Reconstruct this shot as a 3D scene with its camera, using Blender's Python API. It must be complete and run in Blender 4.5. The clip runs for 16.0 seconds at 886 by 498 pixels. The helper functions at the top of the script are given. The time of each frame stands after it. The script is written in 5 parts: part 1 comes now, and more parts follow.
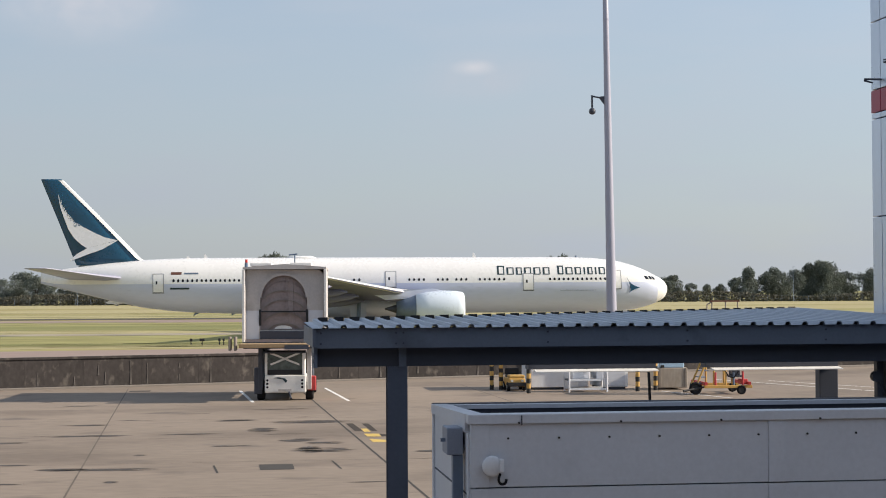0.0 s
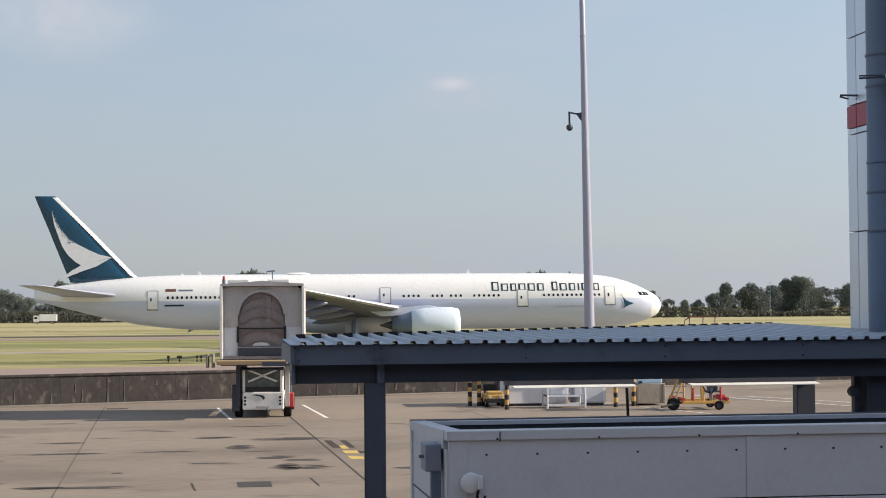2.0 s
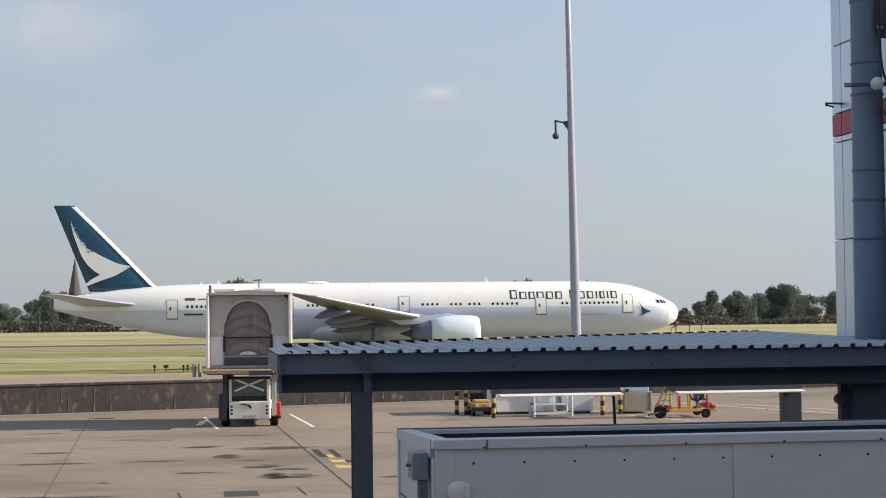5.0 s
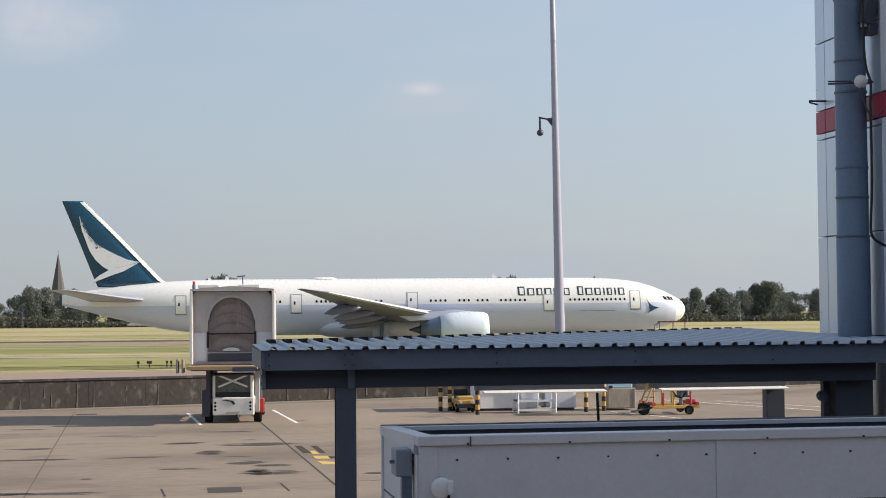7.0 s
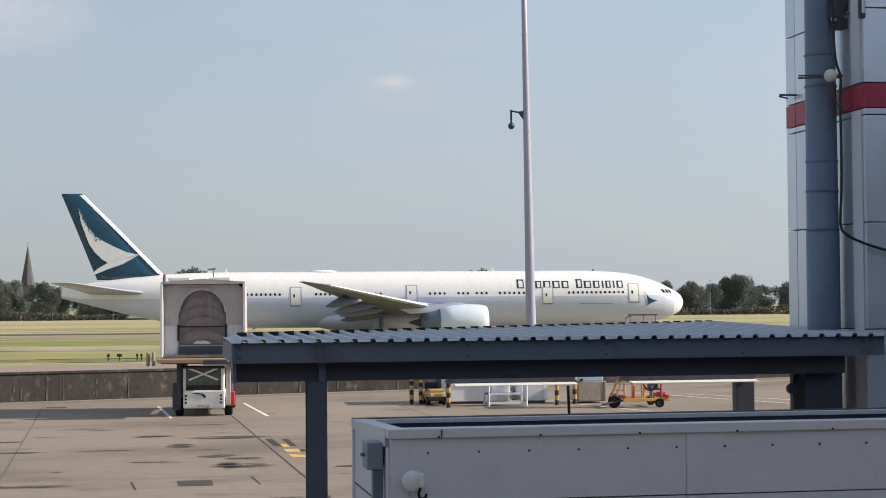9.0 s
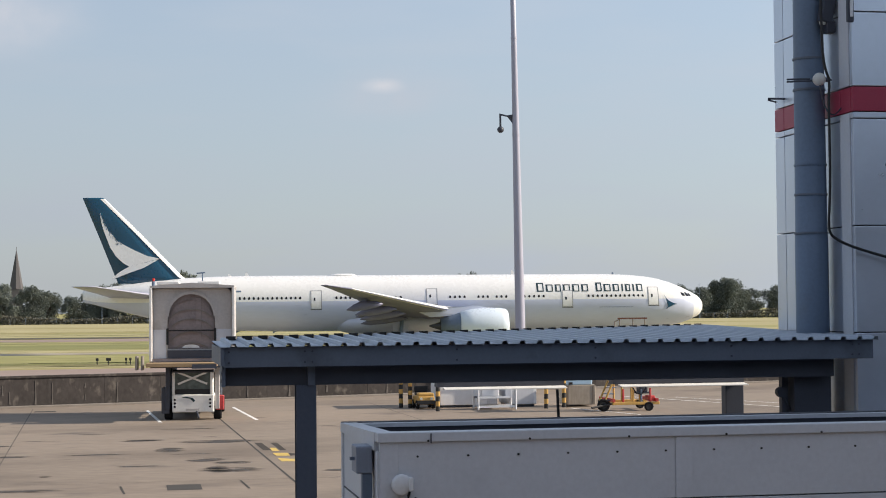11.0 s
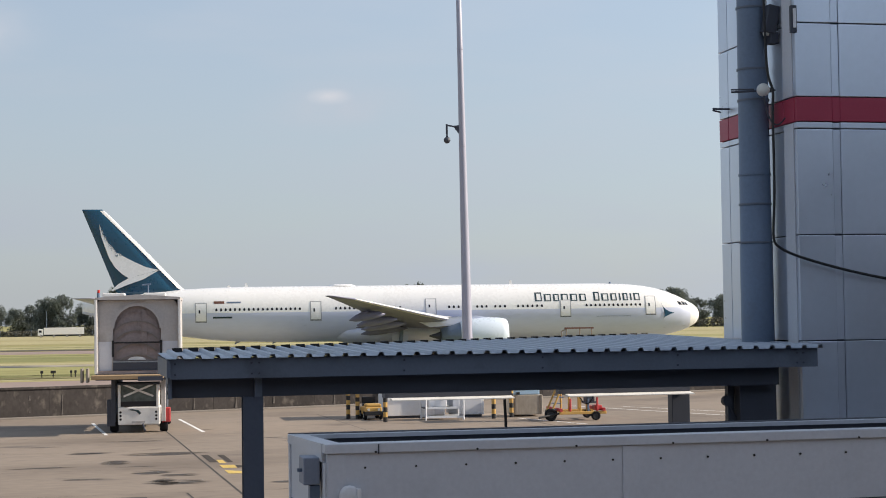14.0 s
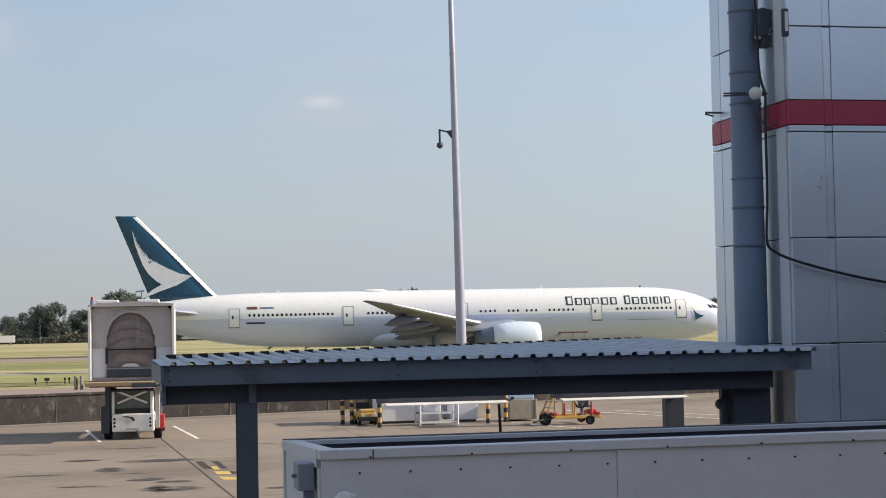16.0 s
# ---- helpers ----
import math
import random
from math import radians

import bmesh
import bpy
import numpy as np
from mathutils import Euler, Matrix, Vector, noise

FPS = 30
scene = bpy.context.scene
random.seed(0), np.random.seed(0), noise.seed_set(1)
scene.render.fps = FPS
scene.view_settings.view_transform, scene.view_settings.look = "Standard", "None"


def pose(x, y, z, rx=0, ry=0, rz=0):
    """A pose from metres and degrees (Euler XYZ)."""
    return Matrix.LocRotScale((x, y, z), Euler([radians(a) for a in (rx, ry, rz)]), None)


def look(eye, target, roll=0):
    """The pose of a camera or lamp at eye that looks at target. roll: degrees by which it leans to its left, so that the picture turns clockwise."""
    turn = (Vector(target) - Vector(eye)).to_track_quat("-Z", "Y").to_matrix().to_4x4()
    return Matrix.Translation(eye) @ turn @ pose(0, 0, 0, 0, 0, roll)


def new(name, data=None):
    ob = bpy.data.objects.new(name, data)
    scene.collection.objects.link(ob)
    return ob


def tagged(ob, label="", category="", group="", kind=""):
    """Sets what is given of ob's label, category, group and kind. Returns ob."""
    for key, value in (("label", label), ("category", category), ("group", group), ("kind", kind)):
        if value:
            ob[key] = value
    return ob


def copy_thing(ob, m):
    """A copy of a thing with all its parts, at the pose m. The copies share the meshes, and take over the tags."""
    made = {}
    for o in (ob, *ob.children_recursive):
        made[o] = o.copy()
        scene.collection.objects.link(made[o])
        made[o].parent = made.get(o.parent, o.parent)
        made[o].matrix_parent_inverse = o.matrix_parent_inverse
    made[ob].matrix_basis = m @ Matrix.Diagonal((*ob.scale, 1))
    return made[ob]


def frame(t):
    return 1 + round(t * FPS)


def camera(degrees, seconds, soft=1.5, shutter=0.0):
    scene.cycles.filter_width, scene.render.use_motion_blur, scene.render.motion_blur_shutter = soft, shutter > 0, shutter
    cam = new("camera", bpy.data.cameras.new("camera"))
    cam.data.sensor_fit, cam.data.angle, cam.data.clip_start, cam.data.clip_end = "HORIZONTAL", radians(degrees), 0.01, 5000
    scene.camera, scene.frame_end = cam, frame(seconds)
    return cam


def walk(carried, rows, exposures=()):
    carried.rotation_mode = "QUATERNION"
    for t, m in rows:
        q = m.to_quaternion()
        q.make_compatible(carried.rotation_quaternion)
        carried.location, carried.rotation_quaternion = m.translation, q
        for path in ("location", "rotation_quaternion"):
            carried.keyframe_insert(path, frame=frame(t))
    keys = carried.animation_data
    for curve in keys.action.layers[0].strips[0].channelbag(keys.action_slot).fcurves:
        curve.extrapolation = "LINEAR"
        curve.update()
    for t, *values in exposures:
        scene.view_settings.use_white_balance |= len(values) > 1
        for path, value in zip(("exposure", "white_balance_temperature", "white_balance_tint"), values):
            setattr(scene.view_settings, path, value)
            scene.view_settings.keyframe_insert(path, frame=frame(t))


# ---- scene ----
EYE = (0.0, 0.0, 5.0)
# seconds, yaw to the right, pitch up, roll
CAMERA_TURNS = [
    (0, 7.313, 1.427, -0.295),
    (0.5, 7.441, 1.554, -0.272),
    (1, 7.669, 1.689, -0.317),
    (1.5, 7.855, 1.828, -0.416),
    (2, 8.065, 1.975, -0.445),
    (2.5, 8.230, 2.084, -0.550),
    (3, 8.369, 2.136, -0.599),
    (3.5, 8.408, 2.171, -0.660),
    (4, 8.388, 2.256, -0.708),
    (6.5, 8.918, 2.237, -0.401),
    (7, 9.059, 2.137, -0.477),
    (7.5, 9.253, 2.073, -0.559),
    (8, 9.486, 2.042, -0.576),
    (8.5, 9.770, 1.981, -0.528),
    (9, 10.032, 1.895, -0.449),
    (11.5, 10.680, 2.129, -0.557),
    (12, 11.204, 2.408, -0.551),
    (12.5, 11.615, 2.508, -0.533),
    (13, 11.977, 2.475, -0.572),
    (13.5, 12.135, 2.384, -0.665),
    (14, 12.195, 2.351, -0.769),
    (14.5, 12.237, 2.418, -0.850),
    (15, 12.256, 2.483, -0.926),
    (15.5, 12.301, 2.504, -1.012),
    (16, 12.419, 2.517, -1.088),
]


def aim(yaw, pitch):
    y, p = radians(yaw), radians(pitch)
    return (EYE[0] + 100 * math.sin(y) * math.cos(p), EYE[1] + 100 * math.cos(y) * math.cos(p), EYE[2] + 100 * math.sin(p))


cam = camera(29.3, 16.0, soft=1.0)
walk(cam, [(t, look(EYE, aim(y, p), r)) for t, y, p, r in CAMERA_TURNS], [(0, 0.33), (8, 0.33), (12, 0.36), (16, 0.36)])

# ---- world and sun ----
SUN_AZ, SUN_EL = 98.0, 28.0
world = bpy.data.worlds.new("sky")
scene.world = world
world.use_nodes = True
wn, wl = world.node_tree.nodes, world.node_tree.links
wn.clear()
w_out = wn.new("ShaderNodeOutputWorld")
w_bg = wn.new("ShaderNodeBackground")
w_sky = wn.new("ShaderNodeTexSky")
w_sky.sky_type, w_sky.sun_disc = "NISHITA", False
w_sky.sun_elevation, w_sky.sun_rotation = radians(SUN_EL), radians(SUN_AZ)
w_sky.air_density, w_sky.dust_density, w_sky.ozone_density = 1.0, 0.6, 2.0
w_bg.inputs["Strength"].default_value = 0.101
# thin even haze and a few faint streaks of cloud over the clear sky
w_tc, w_mp = wn.new("ShaderNodeTexCoord"), wn.new("ShaderNodeMapping")
w_mp.inputs["Scale"].default_value = (3.2, 3.2, 15.0)
wl.new(w_tc.outputs["Generated"], w_mp.inputs["Vector"])
w_no = wn.new("ShaderNodeTexNoise")
w_no.inputs["Scale"].default_value, w_no.inputs["Detail"].default_value = 2.3, 6.0
wl.new(w_mp.outputs["Vector"], w_no.inputs["Vector"])
w_ra = wn.new("ShaderNodeMapRange")
w_ra.inputs["From Min"].default_value, w_ra.inputs["From Max"].default_value = 0.40, 0.75
w_ra.inputs["To Min"].default_value, w_ra.inputs["To Max"].default_value = 0.60, 0.80
wl.new(w_no.outputs["Fac"], w_ra.inputs["Value"])
w_sep, w_el, w_fac = wn.new("ShaderNodeSeparateXYZ"), wn.new("ShaderNodeMapRange"), wn.new("ShaderNodeMath")
wl.new(w_tc.outputs["Generated"], w_sep.inputs["Vector"])
w_el.inputs["From Min"].default_value, w_el.inputs["From Max"].default_value = 0.0, 0.22
w_el.inputs["To Min"].default_value, w_el.inputs["To Max"].default_value = 1.28, 0.78
wl.new(w_sep.outputs["Z"], w_el.inputs["Value"])
w_fac.operation, w_fac.use_clamp = "MULTIPLY", True
wl.new(w_ra.outputs["Result"], w_fac.inputs[0])
wl.new(w_el.outputs["Result"], w_fac.inputs[1])
w_mx = wn.new("ShaderNodeMix")
w_mx.data_type = "RGBA"
wl.new(w_fac.outputs[0], w_mx.inputs["Factor"])
wl.new(w_sky.outputs["Color"], w_mx.inputs["A"])
w_mx.inputs["B"].default_value = (3.95, 4.33, 4.92, 1)


w_sx, w_sz, w_m1, w_m2 = wn.new("ShaderNodeMapRange"), wn.new("ShaderNodeMapRange"), wn.new("ShaderNodeMath"), wn.new("ShaderNodeVectorMath")
w_sx.inputs["From Min"].default_value, w_sx.inputs["From Max"].default_value = -0.3, 0.6
w_sx.inputs["To Min"].default_value, w_sx.inputs["To Max"].default_value = 0.94, 1.16
w_sz.inputs["From Min"].default_value, w_sz.inputs["From Max"].default_value = 0.02, 0.22
w_sz.inputs["To Min"].default_value, w_sz.inputs["To Max"].default_value = 0.865, 1.08
wl.new(w_sep.outputs["X"], w_sx.inputs["Value"])
wl.new(w_sep.outputs["Z"], w_sz.inputs["Value"])
w_m1.operation, w_m2.operation = "MULTIPLY", "SCALE"
wl.new(w_sx.outputs["Result"], w_m1.inputs[0])
wl.new(w_sz.outputs["Result"], w_m1.inputs[1])
wl.new(w_mx.outputs["Result"], w_m2.inputs[0])
wl.new(w_m1.outputs[0], w_m2.inputs["Scale"])


def small_cloud(colour_in, way, size, amount, tint):
    """A small wisp of cloud low in the sky, broken up by noise."""
    sub, sca, ln = wn.new("ShaderNodeVectorMath"), wn.new("ShaderNodeVectorMath"), wn.new("ShaderNodeVectorMath")
    sub.operation, sca.operation, ln.operation = "SUBTRACT", "MULTIPLY", "LENGTH"
    wl.new(w_tc.outputs["Generated"], sub.inputs[0])
    sub.inputs[1].default_value = way
    wl.new(sub.outputs["Vector"], sca.inputs[0])
    sca.inputs[1].default_value = (1 / size[0], 1 / size[0], 1 / size[1])
    wl.new(sca.outputs["Vector"], ln.inputs[0])
    no = wn.new("ShaderNodeTexNoise")
    no.inputs["Scale"].default_value, no.inputs["Detail"].default_value = 55.0, 6.0
    wl.new(w_tc.outputs["Generated"], no.inputs["Vector"])
    fall = wn.new("ShaderNodeMapRange")
    fall.interpolation_type = "SMOOTHSTEP"
    fall.inputs["From Min"].default_value, fall.inputs["From Max"].default_value = 1.0, 0.0
    wl.new(ln.outputs["Value"], fall.inputs["Value"])
    mul, amt = wn.new("ShaderNodeMath"), wn.new("ShaderNodeMath")
    mul.operation = amt.operation = "MULTIPLY"
    wl.new(fall.outputs["Result"], mul.inputs[0])
    wl.new(no.outputs["Fac"], mul.inputs[1])
    wl.new(mul.outputs[0], amt.inputs[0])
    amt.inputs[1].default_value = amount
    mx = wn.new("ShaderNodeMix")
    mx.data_type = "RGBA"
    wl.new(amt.outputs[0], mx.inputs["Factor"])
    wl.new(colour_in, mx.inputs["A"])
    mx.inputs["B"].default_value = (*tint, 1)
    return mx.outputs["Result"]


w_col = small_cloud(w_m2.outputs["Vector"], (0.1480, 0.9808, 0.1260), (0.062, 0.020), 0.55, (4.5, 4.5, 4.95))
w_col = small_cloud(w_col, (0.1445, 0.9808, 0.1310), (0.017, 0.006), 0.75, (6.3, 6.0, 6.1))
w_col = small_cloud(w_col, (-0.0792, 0.9828, 0.1666), (0.075, 0.030), 0.7, (5.9, 5.6, 5.8))
wl.new(w_col, w_bg.inputs["Color"])
wl.new(w_bg.outputs["Background"], w_out.inputs["Surface"])

sun = new("sun", bpy.data.lights.new("sun", "SUN"))
sun.data.energy, sun.data.angle, sun.data.color = 5.0, radians(0.55), (1.0, 0.88, 0.74)
sun_way = Vector((math.sin(radians(SUN_AZ)) * math.cos(radians(SUN_EL)), math.cos(radians(SUN_AZ)) * math.cos(radians(SUN_EL)), math.sin(radians(SUN_EL))))
sun.matrix_world = look(sun_way * 200, (0, 0, 0))


# ---- materials ----
def material(name, colour, rough=0.6, metal=0.0, vary=0.12, scale=3.0, fine=40.0, bump=0.0, stain=None, stain_at=0.58, stain_scale=0.6, stretch=(1, 1, 1), each=0.0, coat=0.0, spread=0.0, patches=None):
    """A surface with variation at two scales, an optional stain of another colour, fine relief and a shift from piece to piece."""
    m = bpy.data.materials.new(name)
    m.use_nodes = True
    n, l = m.node_tree.nodes, m.node_tree.links
    b = n["Principled BSDF"]
    b.inputs["Metallic"].default_value = metal
    b.inputs["Coat Weight"].default_value = coat
    if rough >= 0.85:
        b.inputs["Specular IOR Level"].default_value = 0.1
    tc, mp = n.new("ShaderNodeTexCoord"), n.new("ShaderNodeMapping")
    mp.inputs["Scale"].default_value = stretch
    l.new(tc.outputs["Object"], mp.inputs["Vector"])
    if spread:
        oi, om = n.new("ShaderNodeObjectInfo"), n.new("ShaderNodeVectorMath")
        om.operation = "SCALE"
        om.inputs[0].default_value = (spread, spread, 0)
        l.new(oi.outputs["Random"], om.inputs["Scale"])
        l.new(om.outputs["Vector"], mp.inputs["Location"])

    def noise_node(s, detail=5.0):
        k = n.new("ShaderNodeTexNoise")
        k.inputs["Scale"].default_value, k.inputs["Detail"].default_value = s, detail
        l.new(mp.outputs["Vector"], k.inputs["Vector"])
        return k

    big, small = noise_node(scale), noise_node(fine, 3.0)
    add = n.new("ShaderNodeMath")
    add.operation = "ADD"
    l.new(big.outputs["Fac"], add.inputs[0])
    l.new(small.outputs["Fac"], add.inputs[1])
    rng = n.new("ShaderNodeMapRange")
    rng.inputs["From Min"].default_value, rng.inputs["From Max"].default_value = 0.6, 1.4
    rng.inputs["To Min"].default_value, rng.inputs["To Max"].default_value = 1 - vary, 1 + vary
    l.new(add.outputs[0], rng.inputs["Value"])
    value = rng.outputs["Result"]
    if each:
        info, er = n.new("ShaderNodeObjectInfo"), n.new("ShaderNodeMapRange")
        er.inputs["To Min"].default_value, er.inputs["To Max"].default_value = 1 - each, 1 + each
        l.new(info.outputs["Random"], er.inputs["Value"])
        mul = n.new("ShaderNodeMath")
        mul.operation = "MULTIPLY"
        l.new(value, mul.inputs[0])
        l.new(er.outputs["Result"], mul.inputs[1])
        value = mul.outputs[0]
    base = n.new("ShaderNodeRGB")
    base.outputs[0].default_value = (*colour, 1)
    col = base.outputs[0]
    if stain:
        sn = noise_node(stain_scale, 6.0)
        ramp = n.new("ShaderNodeValToRGB")
        ramp.color_ramp.elements[0].position, ramp.color_ramp.elements[1].position = stain_at, min(stain_at + 0.14, 1)
        l.new(sn.outputs["Fac"], ramp.inputs["Fac"])
        mx = n.new("ShaderNodeMix")
        mx.data_type = "RGBA"
        l.new(ramp.outputs["Color"], mx.inputs["Factor"])
        l.new(col, mx.inputs["A"])
        mx.inputs["B"].default_value = (*stain, 1)
        col = mx.outputs["Result"]
    if patches:
        tone, p_scale, p_at = patches
        pn = noise_node(p_scale, 8.0)
        pr = n.new("ShaderNodeMapRange")
        pr.inputs["From Min"].default_value, pr.inputs["From Max"].default_value = p_at, p_at + 0.16
        pr.inputs["To Max"].default_value = 0.85
        l.new(pn.outputs["Fac"], pr.inputs["Value"])
        px = n.new("ShaderNodeMix")
        px.data_type = "RGBA"
        l.new(pr.outputs["Result"], px.inputs["Factor"])
        l.new(col, px.inputs["A"])
        px.inputs["B"].default_value = (*tone, 1)
        col = px.outputs["Result"]
    sc = n.new("ShaderNodeVectorMath")
    sc.operation = "SCALE"
    l.new(col, sc.inputs[0])
    l.new(value, sc.inputs["Scale"])
    l.new(sc.outputs["Vector"], b.inputs["Base Color"])
    rr = n.new("ShaderNodeMapRange")
    rr.inputs["From Min"].default_value, rr.inputs["From Max"].default_value = 0.6, 1.4
    rr.inputs["To Min"].default_value, rr.inputs["To Max"].default_value = max(rough - 0.08, 0.02), min(rough + 0.08, 1)
    l.new(add.outputs[0], rr.inputs["Value"])
    l.new(rr.outputs["Result"], b.inputs["Roughness"])
    if bump:
        bp = n.new("ShaderNodeBump")
        bp.inputs["Strength"].default_value, bp.inputs["Distance"].default_value = bump, 0.02
        l.new(add.outputs[0], bp.inputs["Height"])
        l.new(bp.outputs["Normal"], b.inputs["Normal"])
    return m


CONCRETE = material("apron concrete", (0.268, 0.222, 0.180), 0.85, vary=0.18, scale=0.12, fine=3.0, bump=0.15, stain=(0.20, 0.165, 0.135), stain_at=0.52, stain_scale=0.16, stretch=(0.5, 0.8, 1), patches=((0.12, 0.105, 0.095), 0.55, 0.60))
OIL = material("oil stained concrete", (0.055, 0.047, 0.042), 0.8, vary=0.25, scale=0.8, fine=6)


def soften(m):
    """Lets a flat stain fade out unevenly towards its rim."""
    n, l = m.node_tree.nodes, m.node_tree.links
    tc, sub, ln = n.new("ShaderNodeTexCoord"), n.new("ShaderNodeVectorMath"), n.new("ShaderNodeVectorMath")
    sub.operation, ln.operation = "SUBTRACT", "LENGTH"
    flat = n.new("ShaderNodeVectorMath")
    flat.operation = "MULTIPLY"
    flat.inputs[1].default_value = (1, 1, 0)
    l.new(tc.outputs["Generated"], sub.inputs[0])
    sub.inputs[1].default_value = (0.5, 0.5, 0)
    l.new(sub.outputs["Vector"], flat.inputs[0])
    l.new(flat.outputs["Vector"], ln.inputs[0])
    no = n.new("ShaderNodeTexNoise")
    no.inputs["Scale"].default_value, no.inputs["Detail"].default_value = 1.6, 7.0
    mp = n.new("ShaderNodeMapping")
    mp.inputs["Scale"].default_value = (0.45, 1.5, 1)
    l.new(tc.outputs["Object"], mp.inputs["Vector"])
    l.new(mp.outputs["Vector"], no.inputs["Vector"])
    fall, mul = n.new("ShaderNodeMapRange"), n.new("ShaderNodeMath")
    fall.inputs["From Min"].default_value, fall.inputs["From Max"].default_value = 0.42, 0.05
    l.new(ln.outputs["Value"], fall.inputs["Value"])
    mul.operation, mul.use_clamp = "MULTIPLY", True
    l.new(fall.outputs["Result"], mul.inputs[0])
    gain = n.new("ShaderNodeMapRange")
    gain.inputs["From Min"].default_value, gain.inputs["From Max"].default_value, gain.inputs["To Max"].default_value = 0.40, 0.62, 2.6
    l.new(no.outputs["Fac"], gain.inputs["Value"])
    l.new(gain.outputs["Result"], mul.inputs[1])
    l.new(mul.outputs[0], n["Principled BSDF"].inputs["Alpha"])


soften(OIL)
SEALANT = material("faded joint sealant", (0.15, 0.128, 0.108), 0.9, vary=0.3, scale=0.6)
TAR = material("tar joint", (0.08, 0.075, 0.07), 0.9, scale=2)
GRASS = material("mown dry grass", (0.30, 0.285, 0.125), 0.95, vary=0.34, scale=0.10, fine=1.2, bump=0.5, stain=(0.33, 0.28, 0.12), stain_at=0.5, stain_scale=0.03, stretch=(0.12, 1.0, 1))
TAXI = material("runway asphalt", (0.10, 0.09, 0.078), 0.9, vary=0.12, scale=0.2, fine=4)
TAXIN = material("pale worn taxiway concrete", (0.37, 0.33, 0.255), 0.9, vary=0.14, scale=0.2, fine=4)
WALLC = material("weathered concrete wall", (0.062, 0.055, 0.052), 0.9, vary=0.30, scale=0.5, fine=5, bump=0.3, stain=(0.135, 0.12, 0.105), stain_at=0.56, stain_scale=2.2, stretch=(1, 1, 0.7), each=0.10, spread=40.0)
STREAK = material("pale lime streak", (0.135, 0.122, 0.112), 0.9, vary=0.35, scale=2.5, fine=12)
COPING = material("pale coping concrete", (0.24, 0.215, 0.19), 0.9, vary=0.15)
PAINTW = material("worn white paint", (0.76, 0.75, 0.72), 0.7, vary=0.15, scale=3)
HATCHK = material("worn black paint", (0.07, 0.06, 0.052), 0.85, vary=0.35, scale=1.5, fine=8)
PAINTY = material("worn yellow paint", (0.60, 0.42, 0.10), 0.7, vary=0.25, scale=3)
STEEL = material("grey blue painted steel", (0.128, 0.150, 0.192), 0.5, vary=0.10, scale=2.5, fine=30, bump=0.05, stain=(0.075, 0.088, 0.11), stain_scale=1.2)
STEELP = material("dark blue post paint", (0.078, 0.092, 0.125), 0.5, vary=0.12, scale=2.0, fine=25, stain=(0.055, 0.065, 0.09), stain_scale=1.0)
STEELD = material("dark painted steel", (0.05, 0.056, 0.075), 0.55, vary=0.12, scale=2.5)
ROOFM = material("pale profiled roof sheet", (0.35, 0.40, 0.475), 0.45, metal=0.0, vary=0.12, scale=1.2, fine=18, stain=(0.25, 0.28, 0.33), stain_scale=0.8)
UNITM = material("grey coated steel panel", (0.60, 0.62, 0.665), 0.5, vary=0.07, scale=1.0, fine=25, bump=0.04, stain=(0.54, 0.56, 0.605), stain_scale=0.9)
BOXG = material("blue grey box paint", (0.23, 0.265, 0.335), 0.5, vary=0.10, scale=3.0)
# near-black puts the recess shade into the colour; the rear lip shares it
UNITSHADE = material("steel darkened as recess shade", (0.045, 0.05, 0.065), 0.7, vary=0.2)
WHITEP = material("white aircraft paint", (0.86, 0.85, 0.83), 0.28, vary=0.025, scale=0.25, fine=3, coat=0.3)
GREYP = material("pale grey aircraft paint", (0.58, 0.62, 0.755), 0.33, vary=0.05, scale=0.35, fine=3, coat=0.2, stain=(0.50, 0.59, 0.70), stain_scale=0.2, stretch=(0.3, 1, 1))
ENGINEP = material("bluish white nacelle paint", (0.70, 0.78, 0.86), 0.3, vary=0.04, scale=0.5, fine=3, coat=0.2)
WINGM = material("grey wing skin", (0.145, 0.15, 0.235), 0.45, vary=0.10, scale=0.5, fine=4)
TAILP = material("grey tailplane skin", (0.36, 0.365, 0.46), 0.4, vary=0.06, scale=0.5, fine=4)
SEAM = material("grey door seal", (0.30, 0.305, 0.32), 0.6, vary=0.1)
GREEN = material("deep green livery paint", (0.006, 0.066, 0.125), 0.3, vary=0.08, scale=0.3, fine=3, coat=0.3)
DARK = material("dark glass", (0.012, 0.014, 0.02), 0.15, vary=0.1)
SCREEN = material("grey green windscreen glass", (0.10, 0.125, 0.12), 0.12, vary=0.35, scale=2.5, fine=5)
RUBBER = material("black rubber", (0.018, 0.018, 0.02), 0.85, vary=0.2)
REDP = material("red paint", (0.48, 0.05, 0.05), 0.5, vary=0.12)
REDD = material("dark brown red rail paint", (0.14, 0.055, 0.035), 0.55, vary=0.15)
TAN = material("weathered tan board", (0.34, 0.30, 0.25), 0.8, vary=0.25, scale=1.6, fine=9, stain=(0.24, 0.21, 0.17), stain_at=0.5, stain_scale=1.4, stretch=(1, 1, 0.3))
NAVY = material("dark livery ink", (0.012, 0.035, 0.045), 0.4, vary=0.05)
GALV = material("galvanised steel", (0.15, 0.198, 0.275), 0.5, metal=0.35, vary=0.12, scale=2.0, fine=22, stain=(0.14, 0.17, 0.22), stain_scale=1.6)
POLEM = material("pale painted mast", (0.37, 0.375, 0.45), 0.45, vary=0.06, scale=1)
CLAD = material("silver white cladding", (0.68, 0.73, 0.82), 0.34, metal=0.75, vary=0.035, scale=0.7, fine=12, each=0.05)
